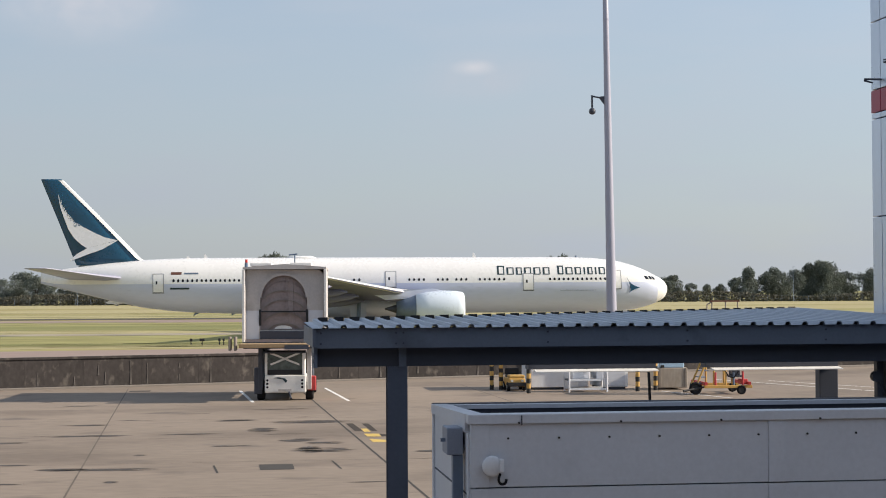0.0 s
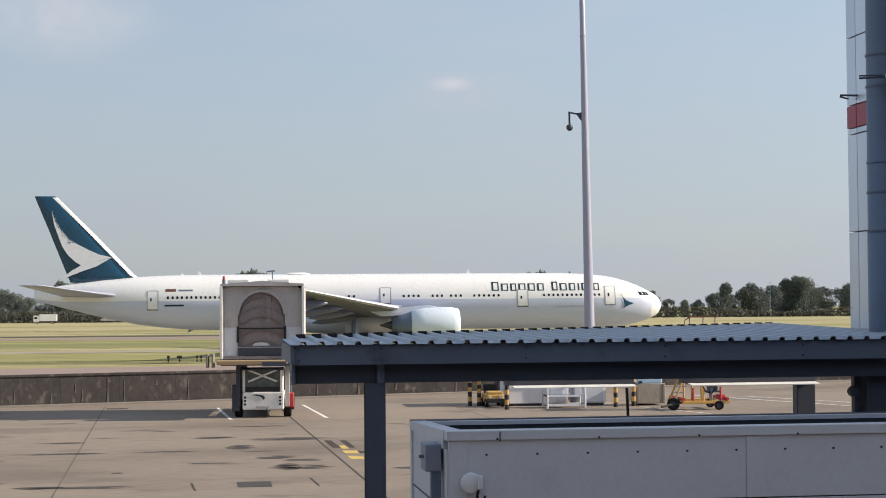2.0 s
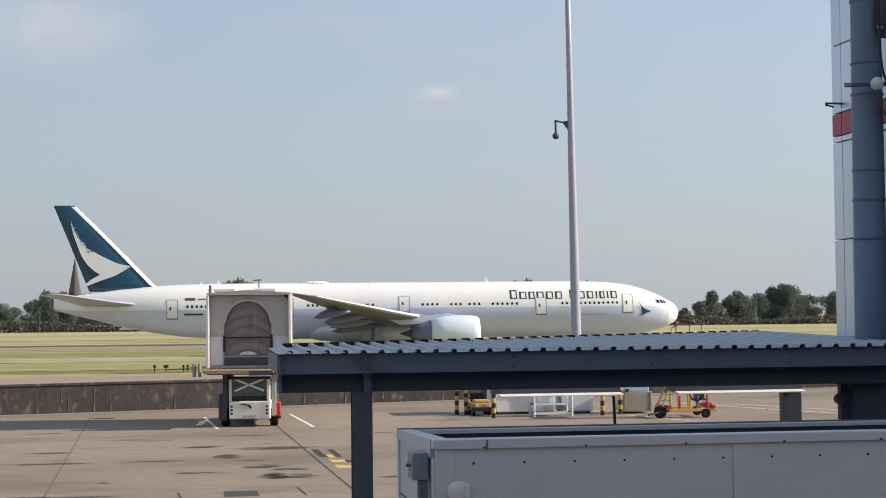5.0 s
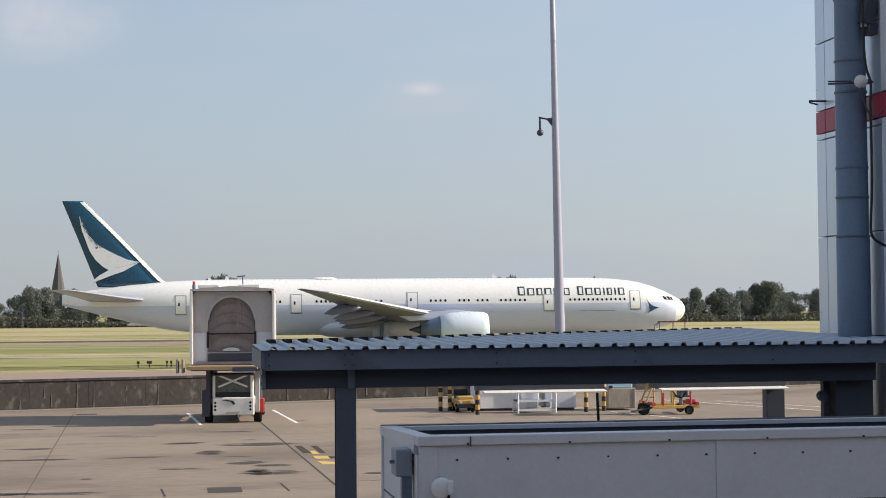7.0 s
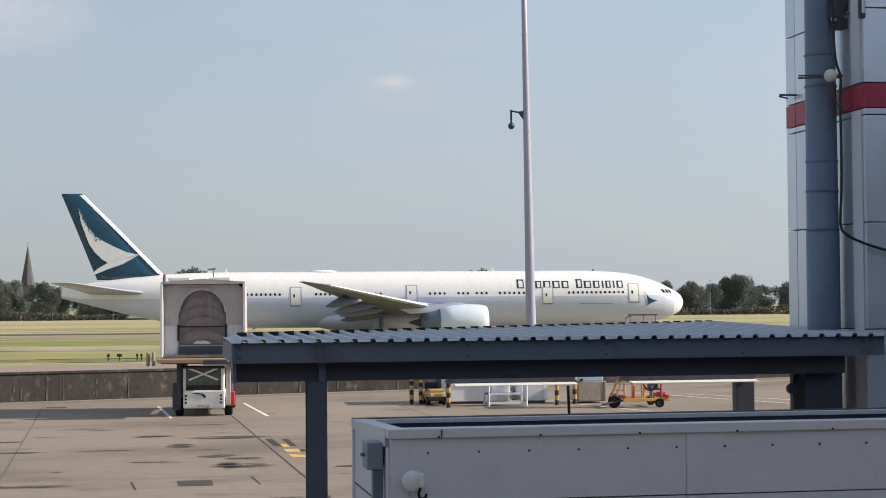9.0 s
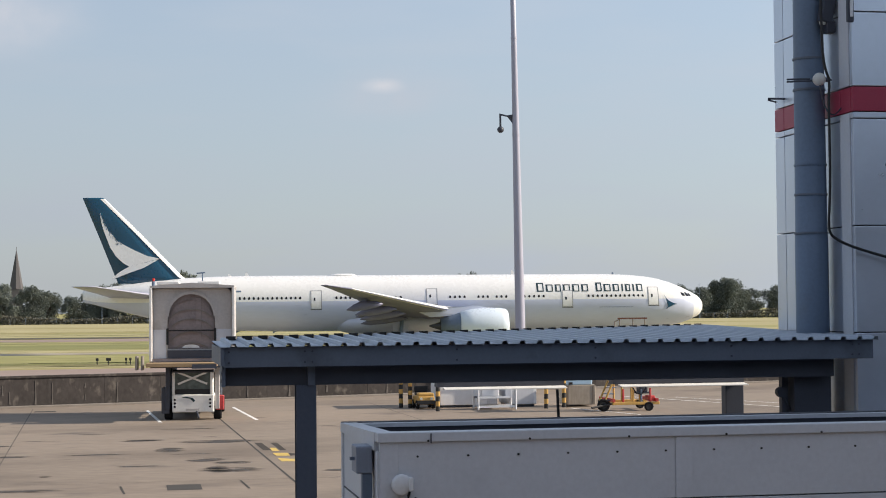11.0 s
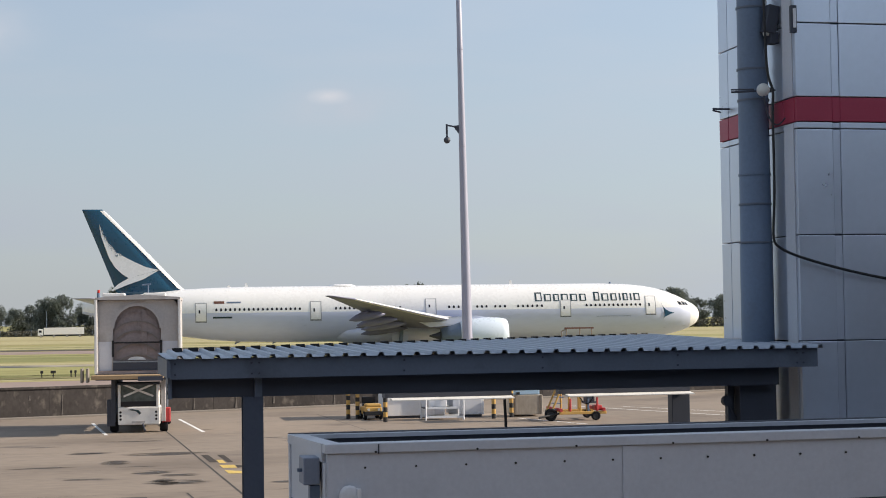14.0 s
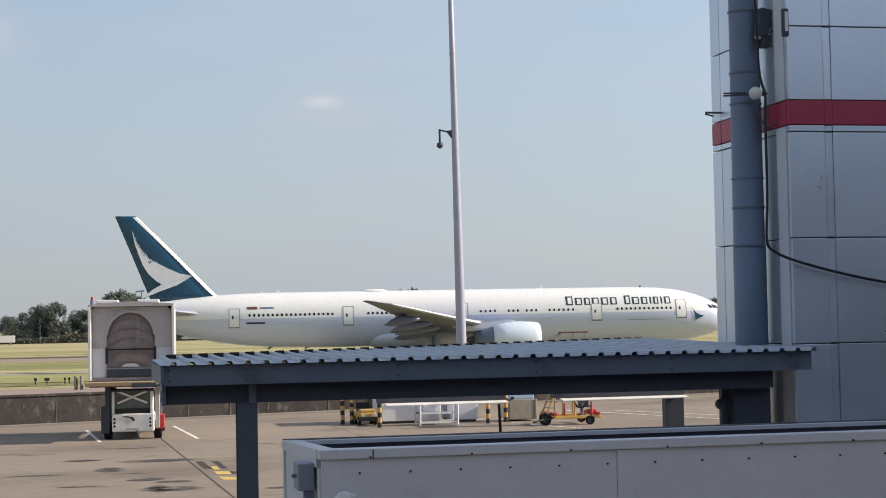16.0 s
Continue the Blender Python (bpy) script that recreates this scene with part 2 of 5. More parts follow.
CLADR = material("red cladding band", (0.40, 0.035, 0.075), 0.40, vary=0.06, scale=0.7, each=0.03)
# dark tone of the unseen walls added to shape light and reflections
UNSEENW = material("dark unseen wall grey", (0.11, 0.115, 0.13), 0.5, vary=0.08, scale=0.7)
JOINT = material("dark joint", (0.09, 0.10, 0.12), 0.8)
CREAM = material("cream fibreglass", (0.46, 0.435, 0.42), 0.55, vary=0.12, scale=1.2, fine=12, stain=(0.36, 0.335, 0.32), stain_scale=0.9)
BROWNI = material("brown grey fabric hood", (0.27, 0.225, 0.22), 0.8, vary=0.2, scale=1.5, fine=9)
WOOD = material("worn platform boards", (0.36, 0.25, 0.14), 0.8, vary=0.25, scale=2, stretch=(0.3, 1, 1))
YELLOW = material("yellow machine paint", (0.55, 0.33, 0.09), 0.5, vary=0.15, scale=2)
BLACKP = material("black paint", (0.014, 0.014, 0.016), 0.6)
CABINM = material("grey white cabin panel", (0.74, 0.75, 0.77), 0.55, vary=0.08)
# distance haze is put into both colours, paler and greyer than real leaves
LEAF = material("foliage paled with haze", (0.21, 0.235, 0.21), 0.9, vary=0.35, scale=0.25, fine=1.5, each=0.25)
LEAFH = material("hedge paled with haze", (0.19, 0.185, 0.15), 0.95, vary=0.25, scale=0.2, fine=1.0)


def translucent(m, share, tint):
    """Lets part of the light pass through thin leaves."""
    n, l = m.node_tree.nodes, m.node_tree.links
    tr, mx = n.new("ShaderNodeBsdfTranslucent"), n.new("ShaderNodeMixShader")
    tr.inputs["Color"].default_value = (*tint, 1)
    mx.inputs["Fac"].default_value = share
    l.new(n["Principled BSDF"].outputs["BSDF"], mx.inputs[1])
    l.new(tr.outputs["BSDF"], mx.inputs[2])
    l.new(mx.outputs["Shader"], n["Material Output"].inputs["Surface"])
    n["Principled BSDF"].inputs["Specular IOR Level"].default_value = 0.1


# the raised tints carry the same painted haze
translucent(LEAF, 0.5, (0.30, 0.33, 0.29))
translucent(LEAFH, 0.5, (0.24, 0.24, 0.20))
BARK = material("bark", (0.10, 0.085, 0.07), 0.9, vary=0.2)
SLATE = material("stone spire", (0.115, 0.11, 0.115), 0.85, vary=0.15)
LIDB = material("pale blue plastic", (0.38, 0.55, 0.72), 0.5, vary=0.08)
BEACON = material("red beacon lens", (0.55, 0.03, 0.02), 0.25)
LAMPG = material("opal glass globe", (0.66, 0.65, 0.60), 0.3, vary=0.05)


# ---- mesh helpers ----
def part(name, bm, mat, parent=None, label="", smooth=False):
    me = bpy.data.meshes.new(name)
    bm.normal_update()
    bm.to_mesh(me)
    bm.free()
    for m in (mat if isinstance(mat, (list, tuple)) else [mat]):
        me.materials.append(m)
    if smooth:
        for p in me.polygons:
            p.use_smooth = True
    ob = new(name, me)
    if parent is not None:
        ob.parent = parent
    if label:
        ob["label"] = label
    return ob


def empty(name, m, label, category, group="", kind=""):
    ob = new(name)
    ob.matrix_world = m
    return tagged(ob, label, category, group, kind)


def box(bm, x0, x1, y0, y1, z0, z1, bevel=0.0, m=None):
    g = bmesh.ops.create_cube(bm, size=1.0)
    for v in g["verts"]:
        v.co = Vector((x0 + (v.co.x + 0.5) * (x1 - x0), y0 + (v.co.y + 0.5) * (y1 - y0), z0 + (v.co.z + 0.5) * (z1 - z0)))
    verts = g["verts"]
    if bevel:
        edges = list({e for v in verts for e in v.link_edges})
        r = bmesh.ops.bevel(bm, geom=edges, offset=bevel, segments=2, affect="EDGES", profile=0.5)
        verts = r["verts"]
    if m is not None:
        bmesh.ops.transform(bm, matrix=m, verts=list(verts))
    return bm


def bx(*a, **k):
    return box(bmesh.new(), *a, **k)


def rod(bm, p, q, r0, r1=None, seg=10):
    """A round bar from p to q."""
    r1 = r0 if r1 is None else r1
    p, q = Vector(p), Vector(q)
    d = q - p
    m = Matrix.Translation((p + q) / 2) @ d.to_track_quat("Z", "Y").to_matrix().to_4x4()
    bmesh.ops.create_cone(bm, cap_ends=True, segments=seg, radius1=r0, radius2=r1, depth=d.length, matrix=m)
    return bm


def loft(bm, rings, close=True, cap=True):
    """Skins a list of rings, each a list of points."""
    vs = [[bm.verts.new(p) for p in ring] for ring in rings]
    n = len(vs[0])
    for a, b in zip(vs, vs[1:]):
        for i in range(n if close else n - 1):
            j = (i + 1) % n
            bm.faces.new((a[i], a[j], b[j], b[i]))
    if cap:
        bm.faces.new(list(reversed(vs[0])))
        bm.faces.new(vs[-1])
    return bm


def slab(bm, pts, y0, y1):
    """A plate cut to the outline pts in x and z, from y0 to y1."""
    a = [bm.verts.new((x, y0, z)) for x, z in pts]
    b = [bm.verts.new((x, y1, z)) for x, z in pts]
    bm.faces.new(a)
    bm.faces.new(list(reversed(b)))
    for i in range(len(a)):
        j = (i + 1) % len(a)
        bm.faces.new((a[j], a[i], b[i], b[j]))
    bmesh.ops.recalc_face_normals(bm, faces=bm.faces)
    return bm


def wheel_parts(parent, x, y, z, r, w, name="wheel", rim=PAINTW):
    bm = bmesh.new()
    prof = [(r * 0.55, -w / 2), (r * 0.9, -w / 2), (r, -w * 0.32), (r, w * 0.32), (r * 0.9, w / 2), (r * 0.55, w / 2)]
    loft(bm, [[(a * math.cos(t), b, a * math.sin(t)) for a, b in prof] for t in [2 * math.pi * k / 20 for k in range(21)]], close=True, cap=False)
    tyre = part(name, bm, RUBBER, parent, smooth=True)
    tyre.location = (x, y, z)
    bm = rod(bmesh.new(), (0, -w * 0.4, 0), (0, w * 0.4, 0), r * 0.57, seg=16)
    for k in range(5):
        a = 2 * math.pi * k / 5
        rod(bm, (r * 0.36 * math.cos(a), -w * 0.43, r * 0.36 * math.sin(a)), (r * 0.36 * math.cos(a), w * 0.43, r * 0.36 * math.sin(a)), r * 0.07, seg=6)
    part("rim", bm, rim, tyre)
    return tyre


# ---- ground ----
WALL_Y0, WALL_S = 93.4, 0.30


def wall_y(x):
    return WALL_Y0 + WALL_S * x


def sheet(name, pts, z, mat, label, category, kind="structure", thick=0.0):
    bm = bmesh.new()
    f = bm.faces.new([bm.verts.new((x, y, z)) for x, y in pts])
    if f.normal.z < 0:
        f.normal_flip()
    ob = part(name, bm, mat)
    return tagged(ob, label, category, "", kind)


sheet("ground", [(-4000, -400), (4000, -400), (4000, 4500), (-4000, 4500)], -0.06, GRASS, "dry yellow green mown airfield grass to the horizon", "grass")
sheet("apron", [(-260, -60), (260, -60), (260, wall_y(260)), (-260, wall_y(-260))], 0.0, CONCRETE, "sunlit beige concrete apron with oil stains", "apron")
sheet("taxiway", [(-900, 192.6), (1200, 192.6), (1200, 213), (-900, 213)], -0.03, TAXIN, "grey asphalt taxiway strip across the grass", "taxiway")
sheet("runway", [(-1500, 322), (1800, 322), (1800, 338), (-1500, 338)], -0.03, TAXI, "distant dark asphalt runway strip across the grass", "runway")

ROADM = material("pinkish worn service road", (0.30, 0.235, 0.205), 0.9, vary=0.15, scale=0.15, fine=3, stretch=(0.3, 1, 1))
sheet("service_road", [(-400, 98), (500, 98), (500, 153.2 + 500 * 0.132), (-400, 153.2 - 400 * 0.132)], -0.034, ROADM, "pinkish concrete service road behind the wall", "road")

# low grass bank before the taxiway, added to hide the airliner's ground shadow
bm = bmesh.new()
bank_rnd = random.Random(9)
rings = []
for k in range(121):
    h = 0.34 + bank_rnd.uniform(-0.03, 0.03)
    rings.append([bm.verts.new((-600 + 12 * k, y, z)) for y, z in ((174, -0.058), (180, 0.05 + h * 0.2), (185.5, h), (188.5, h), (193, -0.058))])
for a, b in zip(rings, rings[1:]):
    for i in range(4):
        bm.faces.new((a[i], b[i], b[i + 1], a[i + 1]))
tagged(part("grass_bank", bm, GRASS), "low bank of dry yellow green grass added to hide a shadow", "grass", "", "structure")

# mown bands that run along the taxiway
BANDM = material("dry mown band", (0.39, 0.345, 0.19), 0.95, vary=0.34, scale=0.12, fine=1.5, stretch=(0.1, 1, 1))
BANDG = material("greener uncut band", (0.225, 0.225, 0.095), 0.95, vary=0.34, scale=0.12, fine=1.5, stretch=(0.1, 1, 1))
random.seed(4)
for y0, y1, m, what in ((156, 160, BANDM, "pale dry"), (166, 173, BANDG, "greener uncut"), (176, 182, BANDM, "pale dry"), (216, 226, BANDM, "pale dry"), (236, 262, BANDG, "greener uncut"), (286, 316, ROADM, "brown dry"), (345, 385, BANDM, "pale dry"), (430, 520, BANDM, "pale dry"), (545, 690, BANDM, "pale dry")):
    bm = bmesh.new()
    n = 60
    lo = [bm.verts.new((-700 + 1900 * i / n, y0 + random.uniform(-1, 1) * (y1 - y0) * 0.16, -0.045)) for i in range(n + 1)]
    hi = [bm.verts.new((-700 + 1900 * i / n, y1 + random.uniform(-1, 1) * (y1 - y0) * 0.16, -0.045)) for i in range(n + 1)]
    for i in range(n):
        bm.faces.new((lo[i], lo[i + 1], hi[i + 1], hi[i]))
    tagged(part("grass_band", bm, m), what + " mown grass band beside the taxiway", "grass", "grass bands", "structure")


band_rnd = random.Random(17)
for i in range(46):
    y0 = band_rnd.uniform(112, 187) if i < 30 else band_rnd.uniform(209, 420)
    wide = y0 * band_rnd.uniform(0.006, 0.022)
    xa = band_rnd.uniform(-90, 60)
    ln = band_rnd.uniform(30, 150)
    bm = bmesh.new()
    n = 24
    lo = [bm.verts.new((xa + ln * k / n, y0 + wide * band_rnd.uniform(-0.3, 0.3) * (k not in (0, n)), -0.038)) for k in range(n + 1)]
    hi = [bm.verts.new((xa + ln * k / n, y0 + wide * (0.15 + math.sin(math.pi * k / n) ** 0.4 * band_rnd.uniform(0.5, 1.0)), -0.038)) for k in range(n + 1)]
    for k in range(n):
        bm.faces.new((lo[k], lo[k + 1], hi[k + 1], hi[k]))
    tagged(part("grass_patch", bm, BANDM if i % 3 else BANDG), "uneven streak of dry mown grass", "grass", "grass bands", "structure")


# ---- perimeter wall: cast panels under a coping ----
def perimeter_wall():
    th = math.atan(WALL_S)
    root = empty("wall_north", Matrix.Translation((0, WALL_Y0, 0)) @ Matrix.Rotation(th, 4, "Z"), "weathered grey concrete perimeter wall with stained panels", "wall", "", "structure")
    pw = 3.1
    me = None
    for i in range(-24, 36):
        if me is None:
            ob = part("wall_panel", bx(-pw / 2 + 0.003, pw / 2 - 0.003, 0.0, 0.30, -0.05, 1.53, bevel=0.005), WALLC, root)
            me = ob.data
        else:
            ob = new("wall_panel", me)
            ob.parent = root
        ob.location = (i * pw, random.uniform(-0.015, 0.015), 0)
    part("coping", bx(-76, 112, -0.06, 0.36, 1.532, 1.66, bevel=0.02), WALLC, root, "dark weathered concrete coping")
    part("footing", bx(-76, 112, -0.5, -0.03, -0.02, 0.10, bevel=0.02), COPING, root, "low concrete footing")
    drip = random.Random(3)
    for x, z1, z2 in ((-10.16, 0.15, 0.85), (-8.25, 0.14, 0.62), (-6.98, 0.65, 1.18), (-6.61, 0.18, 0.82), (-5.25, 0.12, 1.40), (-4.36, 0.12, 1.25), (-2.6, 0.3, 0.6), (-2.6, 0.95, 1.2), (-0.85, 0.14, 1.22), (6.6, 0.14, 1.0), (9.1, 0.14, 0.9), (11.4, 0.3, 1.2), (15.2, 0.12, 1.1)):
        w = drip.uniform(0.03, 0.055)
        pts = [(x - w * 1.3, z1), (x + w * 1.2, z1), (x + w * 1.0, z1 + (z2 - z1) * 0.25), (x + w * 0.5, z1 + (z2 - z1) * 0.6), (x + w * 0.7, z2), (x - w * 0.6, z2), (x - w * 0.4, z1 + (z2 - z1) * 0.5)]
        part("lime_streak", slab(bmesh.new(), pts, -0.019, -0.016), STREAK, root, "pale lime streak on the wall")


perimeter_wall()


# ---- high-lift truck ----
def lift_truck():
    root = empty("high_lift_truck", pose(2.78, 79.6, 0, 0, 0, -4.4), "white high-lift cabin truck with raised cream box and arched hood", "truck")
    hx0, hx1 = -1.88, 1.88
    z0, z1 = 2.70, 6.05
    # box shell
    body = part("lift_box", bx(hx0, hx0 + 0.09, -1.2, 5.6, z0, z1, bevel=0.02), CREAM, root, "cream raised passenger box")
    part("side_panel", bx(hx1 - 0.09, hx1, -1.2, 5.6, z0, z1, bevel=0.02), CREAM, body)
    part("rear_panel", bx(hx0 + 0.09, hx1 - 0.09, 5.5, 5.6, z0, z1), CREAM, body)
    part("floor", bx(hx0 + 0.09, hx1 - 0.09, -1.2, 5.5, z0, z0 + 0.12), BROWNI, body)
    bm = bmesh.new()
    loft(bm, [[(hx0 - 0.03, y, z1), (hx0 - 0.03, y, z1 + 0.10), (0, y, z1 + 0.24), (hx1 + 0.03, y, z1 + 0.10), (hx1 + 0.03, y, z1)] for y in (-1.28, 5.7)])
    part("roof", bm, CREAM, body, "shallow pitched cream roof")
    # front wall with an arched opening
    cx, aw, spring, bot = -0.05, 1.08, 4.75, z0 + 0.55
    bm = bmesh.new()
    y = -0.95
    arch = [(cx - aw, bot)] + [(cx - aw * math.cos(math.pi * k / 24), spring + aw * math.sin(math.pi * k / 24)) for k in range(25)] + [(cx + aw, bot)]
    ox0, ox1, oz0, oz1 = hx0 + 0.10, hx1 - 0.10, z0 + 0.13, z1 - 0.02
    outer = []
    for x, z in arch:
        dx, dz = x - cx, z - spring
        if z <= spring:
            outer.append((ox0 if x < cx else ox1, z))
        else:
            k = min((ox1 - cx) / abs(dx) if abs(dx) > 1e-6 else 9e9, (oz1 - spring) / dz if dz > 1e-6 else 9e9)
            outer.append((cx + dx * k, spring + dz * k))
    for yy, flip in ((y, False), (y + 0.06, True)):
        a = [bm.verts.new((px, yy, pz)) for px, pz in arch]
        b = [bm.verts.new((px, yy, pz)) for px, pz in outer]
        for i in range(len(a) - 1):
            bm.faces.new((a[i], a[i + 1], b[i + 1], b[i]) if flip else (b[i], b[i + 1], a[i + 1], a[i]))
    box(bm, ox0, ox1, y, y + 0.06, oz0, bot)
    part("front_wall", bm, CREAM, body, "cream front wall with a round arch")
    # hood ribs that step back behind the opening
    for k, (yy, s, dz) in enumerate(((-0.99, 1.0, 0), (-0.845, 0.93, -0.30), (-0.84, 0.90, -0.72), (-0.845, 0.88, -1.30), (-0.84, 0.80, -1.75))):
        bm = bmesh.new()
        r = aw * s
        flat = 1.0 if k == 0 else 0.62
        pts = [(cx - r * math.cos(math.pi * i / 24), spring + dz + flat * r * math.sin(math.pi * i / 24)) for i in range(25) if k == 0 or 2 < i < 22]
        w = 0.065 if k == 0 else 0.03
        loft(bm, [[(px - cx) * q + cx and ((px - cx) * q + cx, yy + e, (pz - spring - dz) * q + spring + dz) for q, e in ((1 - w / r, -0.04), (1 + w / r, -0.04), (1 + w / r, 0.04), (1 - w / r, 0.04))] for px, pz in pts], cap=True)
        part("hood_rib", bm, CREAM if k == 0 else COPING, body)
    bm = bmesh.new()
    loft(bm, [[(cx - aw * 0.97 * math.cos(math.pi * i / 16), yy, 4.45 + aw * 0.97 * math.sin(math.pi * i / 16)) for i in range(17)] for yy in (-0.85, 5.3)], close=False, cap=False)
    part("hood_skin", bm, BROWNI, body, "brown grey folding hood fabric")
    bm = bmesh.new()
    ring = [(cx - aw, bot)] + [(cx - aw * math.cos(math.pi * i / 20), spring + aw * math.sin(math.pi * i / 20)) for i in range(21)] + [(cx + aw, bot)]
    slab(bm, ring, -0.80, -0.77)
    part("hood_curtain", bm, BROWNI, body, "brown grey fabric hood curtain")
    pane = [(cx - 0.02 + 0.40 * math.cos(math.pi * i / 12), z0 + 0.60 + 0.16 * math.sin(math.pi * i / 12)) for i in range(13)]
    part("hood_pane", slab(bmesh.new(), pane, -0.85, -0.81), PAINTW, body, "pale half-round vision pane")
    part("curtain_fold", bx(0.16, 0.40, -0.83, -0.80, 3.5, 5.6, bevel=0.01), BROWNI, body)
    part("curtain_fold", bx(-0.02, 0.02, -0.83, -0.80, 4.15, 5.75), BROWNI, body)
    part("safety_bar", rod(bmesh.new(), (cx - aw - 0.05, -1.02, 4.10), (cx + aw + 0.05, -1.02, 4.10), 0.035), BLACKP, body)
    for x in (cx - aw, cx + aw):
        part("bar_bracket", bx(x - 0.05, x + 0.05, -1.03, -0.95, 3.45, 4.2), BLACKP, body)
    part("kick_board", bx(cx - aw, cx + aw, -1.05, -0.98, z0 + 0.14, z0 + 0.50), STEELD, body)
    for xa, xb in ((ox0, cx - aw - 0.06), (cx + aw + 0.06, ox1)):
        part("lower_panel", bx(xa, xb, -0.965, -0.952, oz0, 4.15), UNITM, body, "greyer lower panel")
    for x0, x1 in ((hx0 + 0.25, hx0 + 1.25), (hx1 - 1.65, hx1 - 0.65)):
        part("roof_vent", bx(x0, x1, -0.4, 0.9, z1 + 0.16, z1 + 0.32, bevel=0.04), PAINTW, body)
    part("beacon", rod(bmesh.new(), (hx0 + 0.12, -1.0, z1 + 0.32), (hx0 + 0.12, -1.0, z1 + 0.46), 0.06), BEACON, body, "red beacon")
    part("beacon_base", rod(bmesh.new(), (hx0 + 0.12, -1.0, z1 + 0.1), (hx0 + 0.12, -1.0, z1 + 0.32), 0.08), GALV, body)
    bm = rod(bmesh.new(), (0.38, 1.5, z1 + 0.1), (0.38, 1.5, z1 + 0.75), 0.03)
    rod(bm, (0.1, 1.5, z1 + 0.72), (0.5, 1.5, z1 + 0.76), 0.035)
    part("wind_gauge", bm, GALV, body)
    for x in (hx0, hx1):
        part("corner_trim", bx(x - 0.06, x + 0.06, -1.30, -1.18, z0, z1, bevel=0.02), PAINTW, body, "bright white corner trim")
    # front platform
    plat = part("platform", bx(-2.0, 1.15, -2.6, -1.3, 2.48, 2.66, bevel=0.02), WOOD, root, "worn timber faced platform")
    part("platform_edge", bx(0.05, 1.15, -2.66, -2.61, 2.40, 2.60), STEELD, plat)
    part("cross_beam", bx(-1.9, 1.9, -1.3, 5.4, 2.40, 2.70), STEELD, plat)
    for x in (-2.45, -2.2):
        part("side_bracket", bx(x - 0.03, x + 0.06, -2.5, -1.6, 2.35, 2.98, bevel=0.02), COPING, plat)
    # chassis and cab
    ch = part("chassis", bx(-0.95, 0.95, -0.2, 6.4, 0.42, 0.72, bevel=0.03), BLACKP, root)
    cab = part("cab", bx(-0.92, 0.98, -1.15, 0.6, 0.36, 1.18, bevel=0.06), PAINTW, root, "white low cab with flat windscreen")
    part("cab_roof", bx(-0.95, 0.95, -1.05, 0.6, 2.16, 2.26, bevel=0.03), STEELD, cab)
    for x in (-0.86, 0.86):
        part("door_post", bx(x - 0.06, x + 0.06, -1.12, 0.5, 1.18, 2.18, bevel=0.02), PAINTW, cab)
    part("windscreen", bx(-0.80, 0.80, -1.02, -0.99, 1.2, 2.16), SCREEN, cab, "grey green flat windscreen")
    for a in (-1, 1):
        part("tape_strip", bx(-0.72, 0.72, -1.032, -1.022, -0.045, 0.045, m=Matrix.Translation((0, 0, 1.92)) @ Matrix.Rotation(radians(22 * a), 4, "Y")), PAINTW, cab, "white crossed tape")
    part("dashboard", bx(-0.8, 0.8, -1.04, -0.9, 1.18, 1.42), BLACKP, cab)
    for x in (-0.80, 0.80):
        for z in (0.62, 0.78, 0.94):
            part("headlight", rod(bmesh.new(), (x, -1.15, z), (x, -1.17, z), 0.055), DARK, cab)
    part("number_plate", bx(-0.3, 0.3, -1.165, -1.15, 0.44, 0.53), CREAM, cab)
    bm = slab(bmesh.new(), [(-0.5, 1.05), (-0.1, 0.98), (0.05, 0.82), (0.12, 0.90), (0.02, 1.02), (-0.3, 1.08)], -1.17, -1.152)
    part("emblem", bm, NAVY, cab, "dark swoosh emblem")
    for x in (-1.12, 1.12):
        part("lift_leg", bx(x - 0.10, x + 0.10, -1.0, -0.6, 0.5, 2.42, bevel=0.02), CREAM if x > 0 else STEELD, root, "upright lift leg")
        for y2 in (1.2, 5.0):
            bm = bmesh.new()
            rod(bm, (x, y2 - 1.2, 0.7), (x, y2 + 1.0, 2.4), 0.08)
            rod(bm, (x, y2 + 1.0, 0.7), (x, y2 - 1.2, 2.4), 0.08)
            part("scissor_arm", bm, STEELD, root)
    part("step_box", bx(1.05, 1.42, -0.9, -0.2, 0.45, 1.1, bevel=0.03), REDP, root, "red side locker")
    part("side_guard", bx(-1.42, -1.05, -0.9, -0.2, 0.3, 1.5, bevel=0.03), STEELD, root)
    for x in (-1.12, 1.12):
        for y2 in (-0.35, 5.2):
            t = wheel_parts(root, 0, 0, 0, 0.42, 0.36)
            t.matrix_basis = pose(x, y2, 0.42, 0, 0, 90)
    part("tow_hitch", rod(bmesh.new(), (0.2, -1.15, 0.4), (0.3, -1.4, 0.12), 0.04), STEELD, root)
    return root


lift_truck()


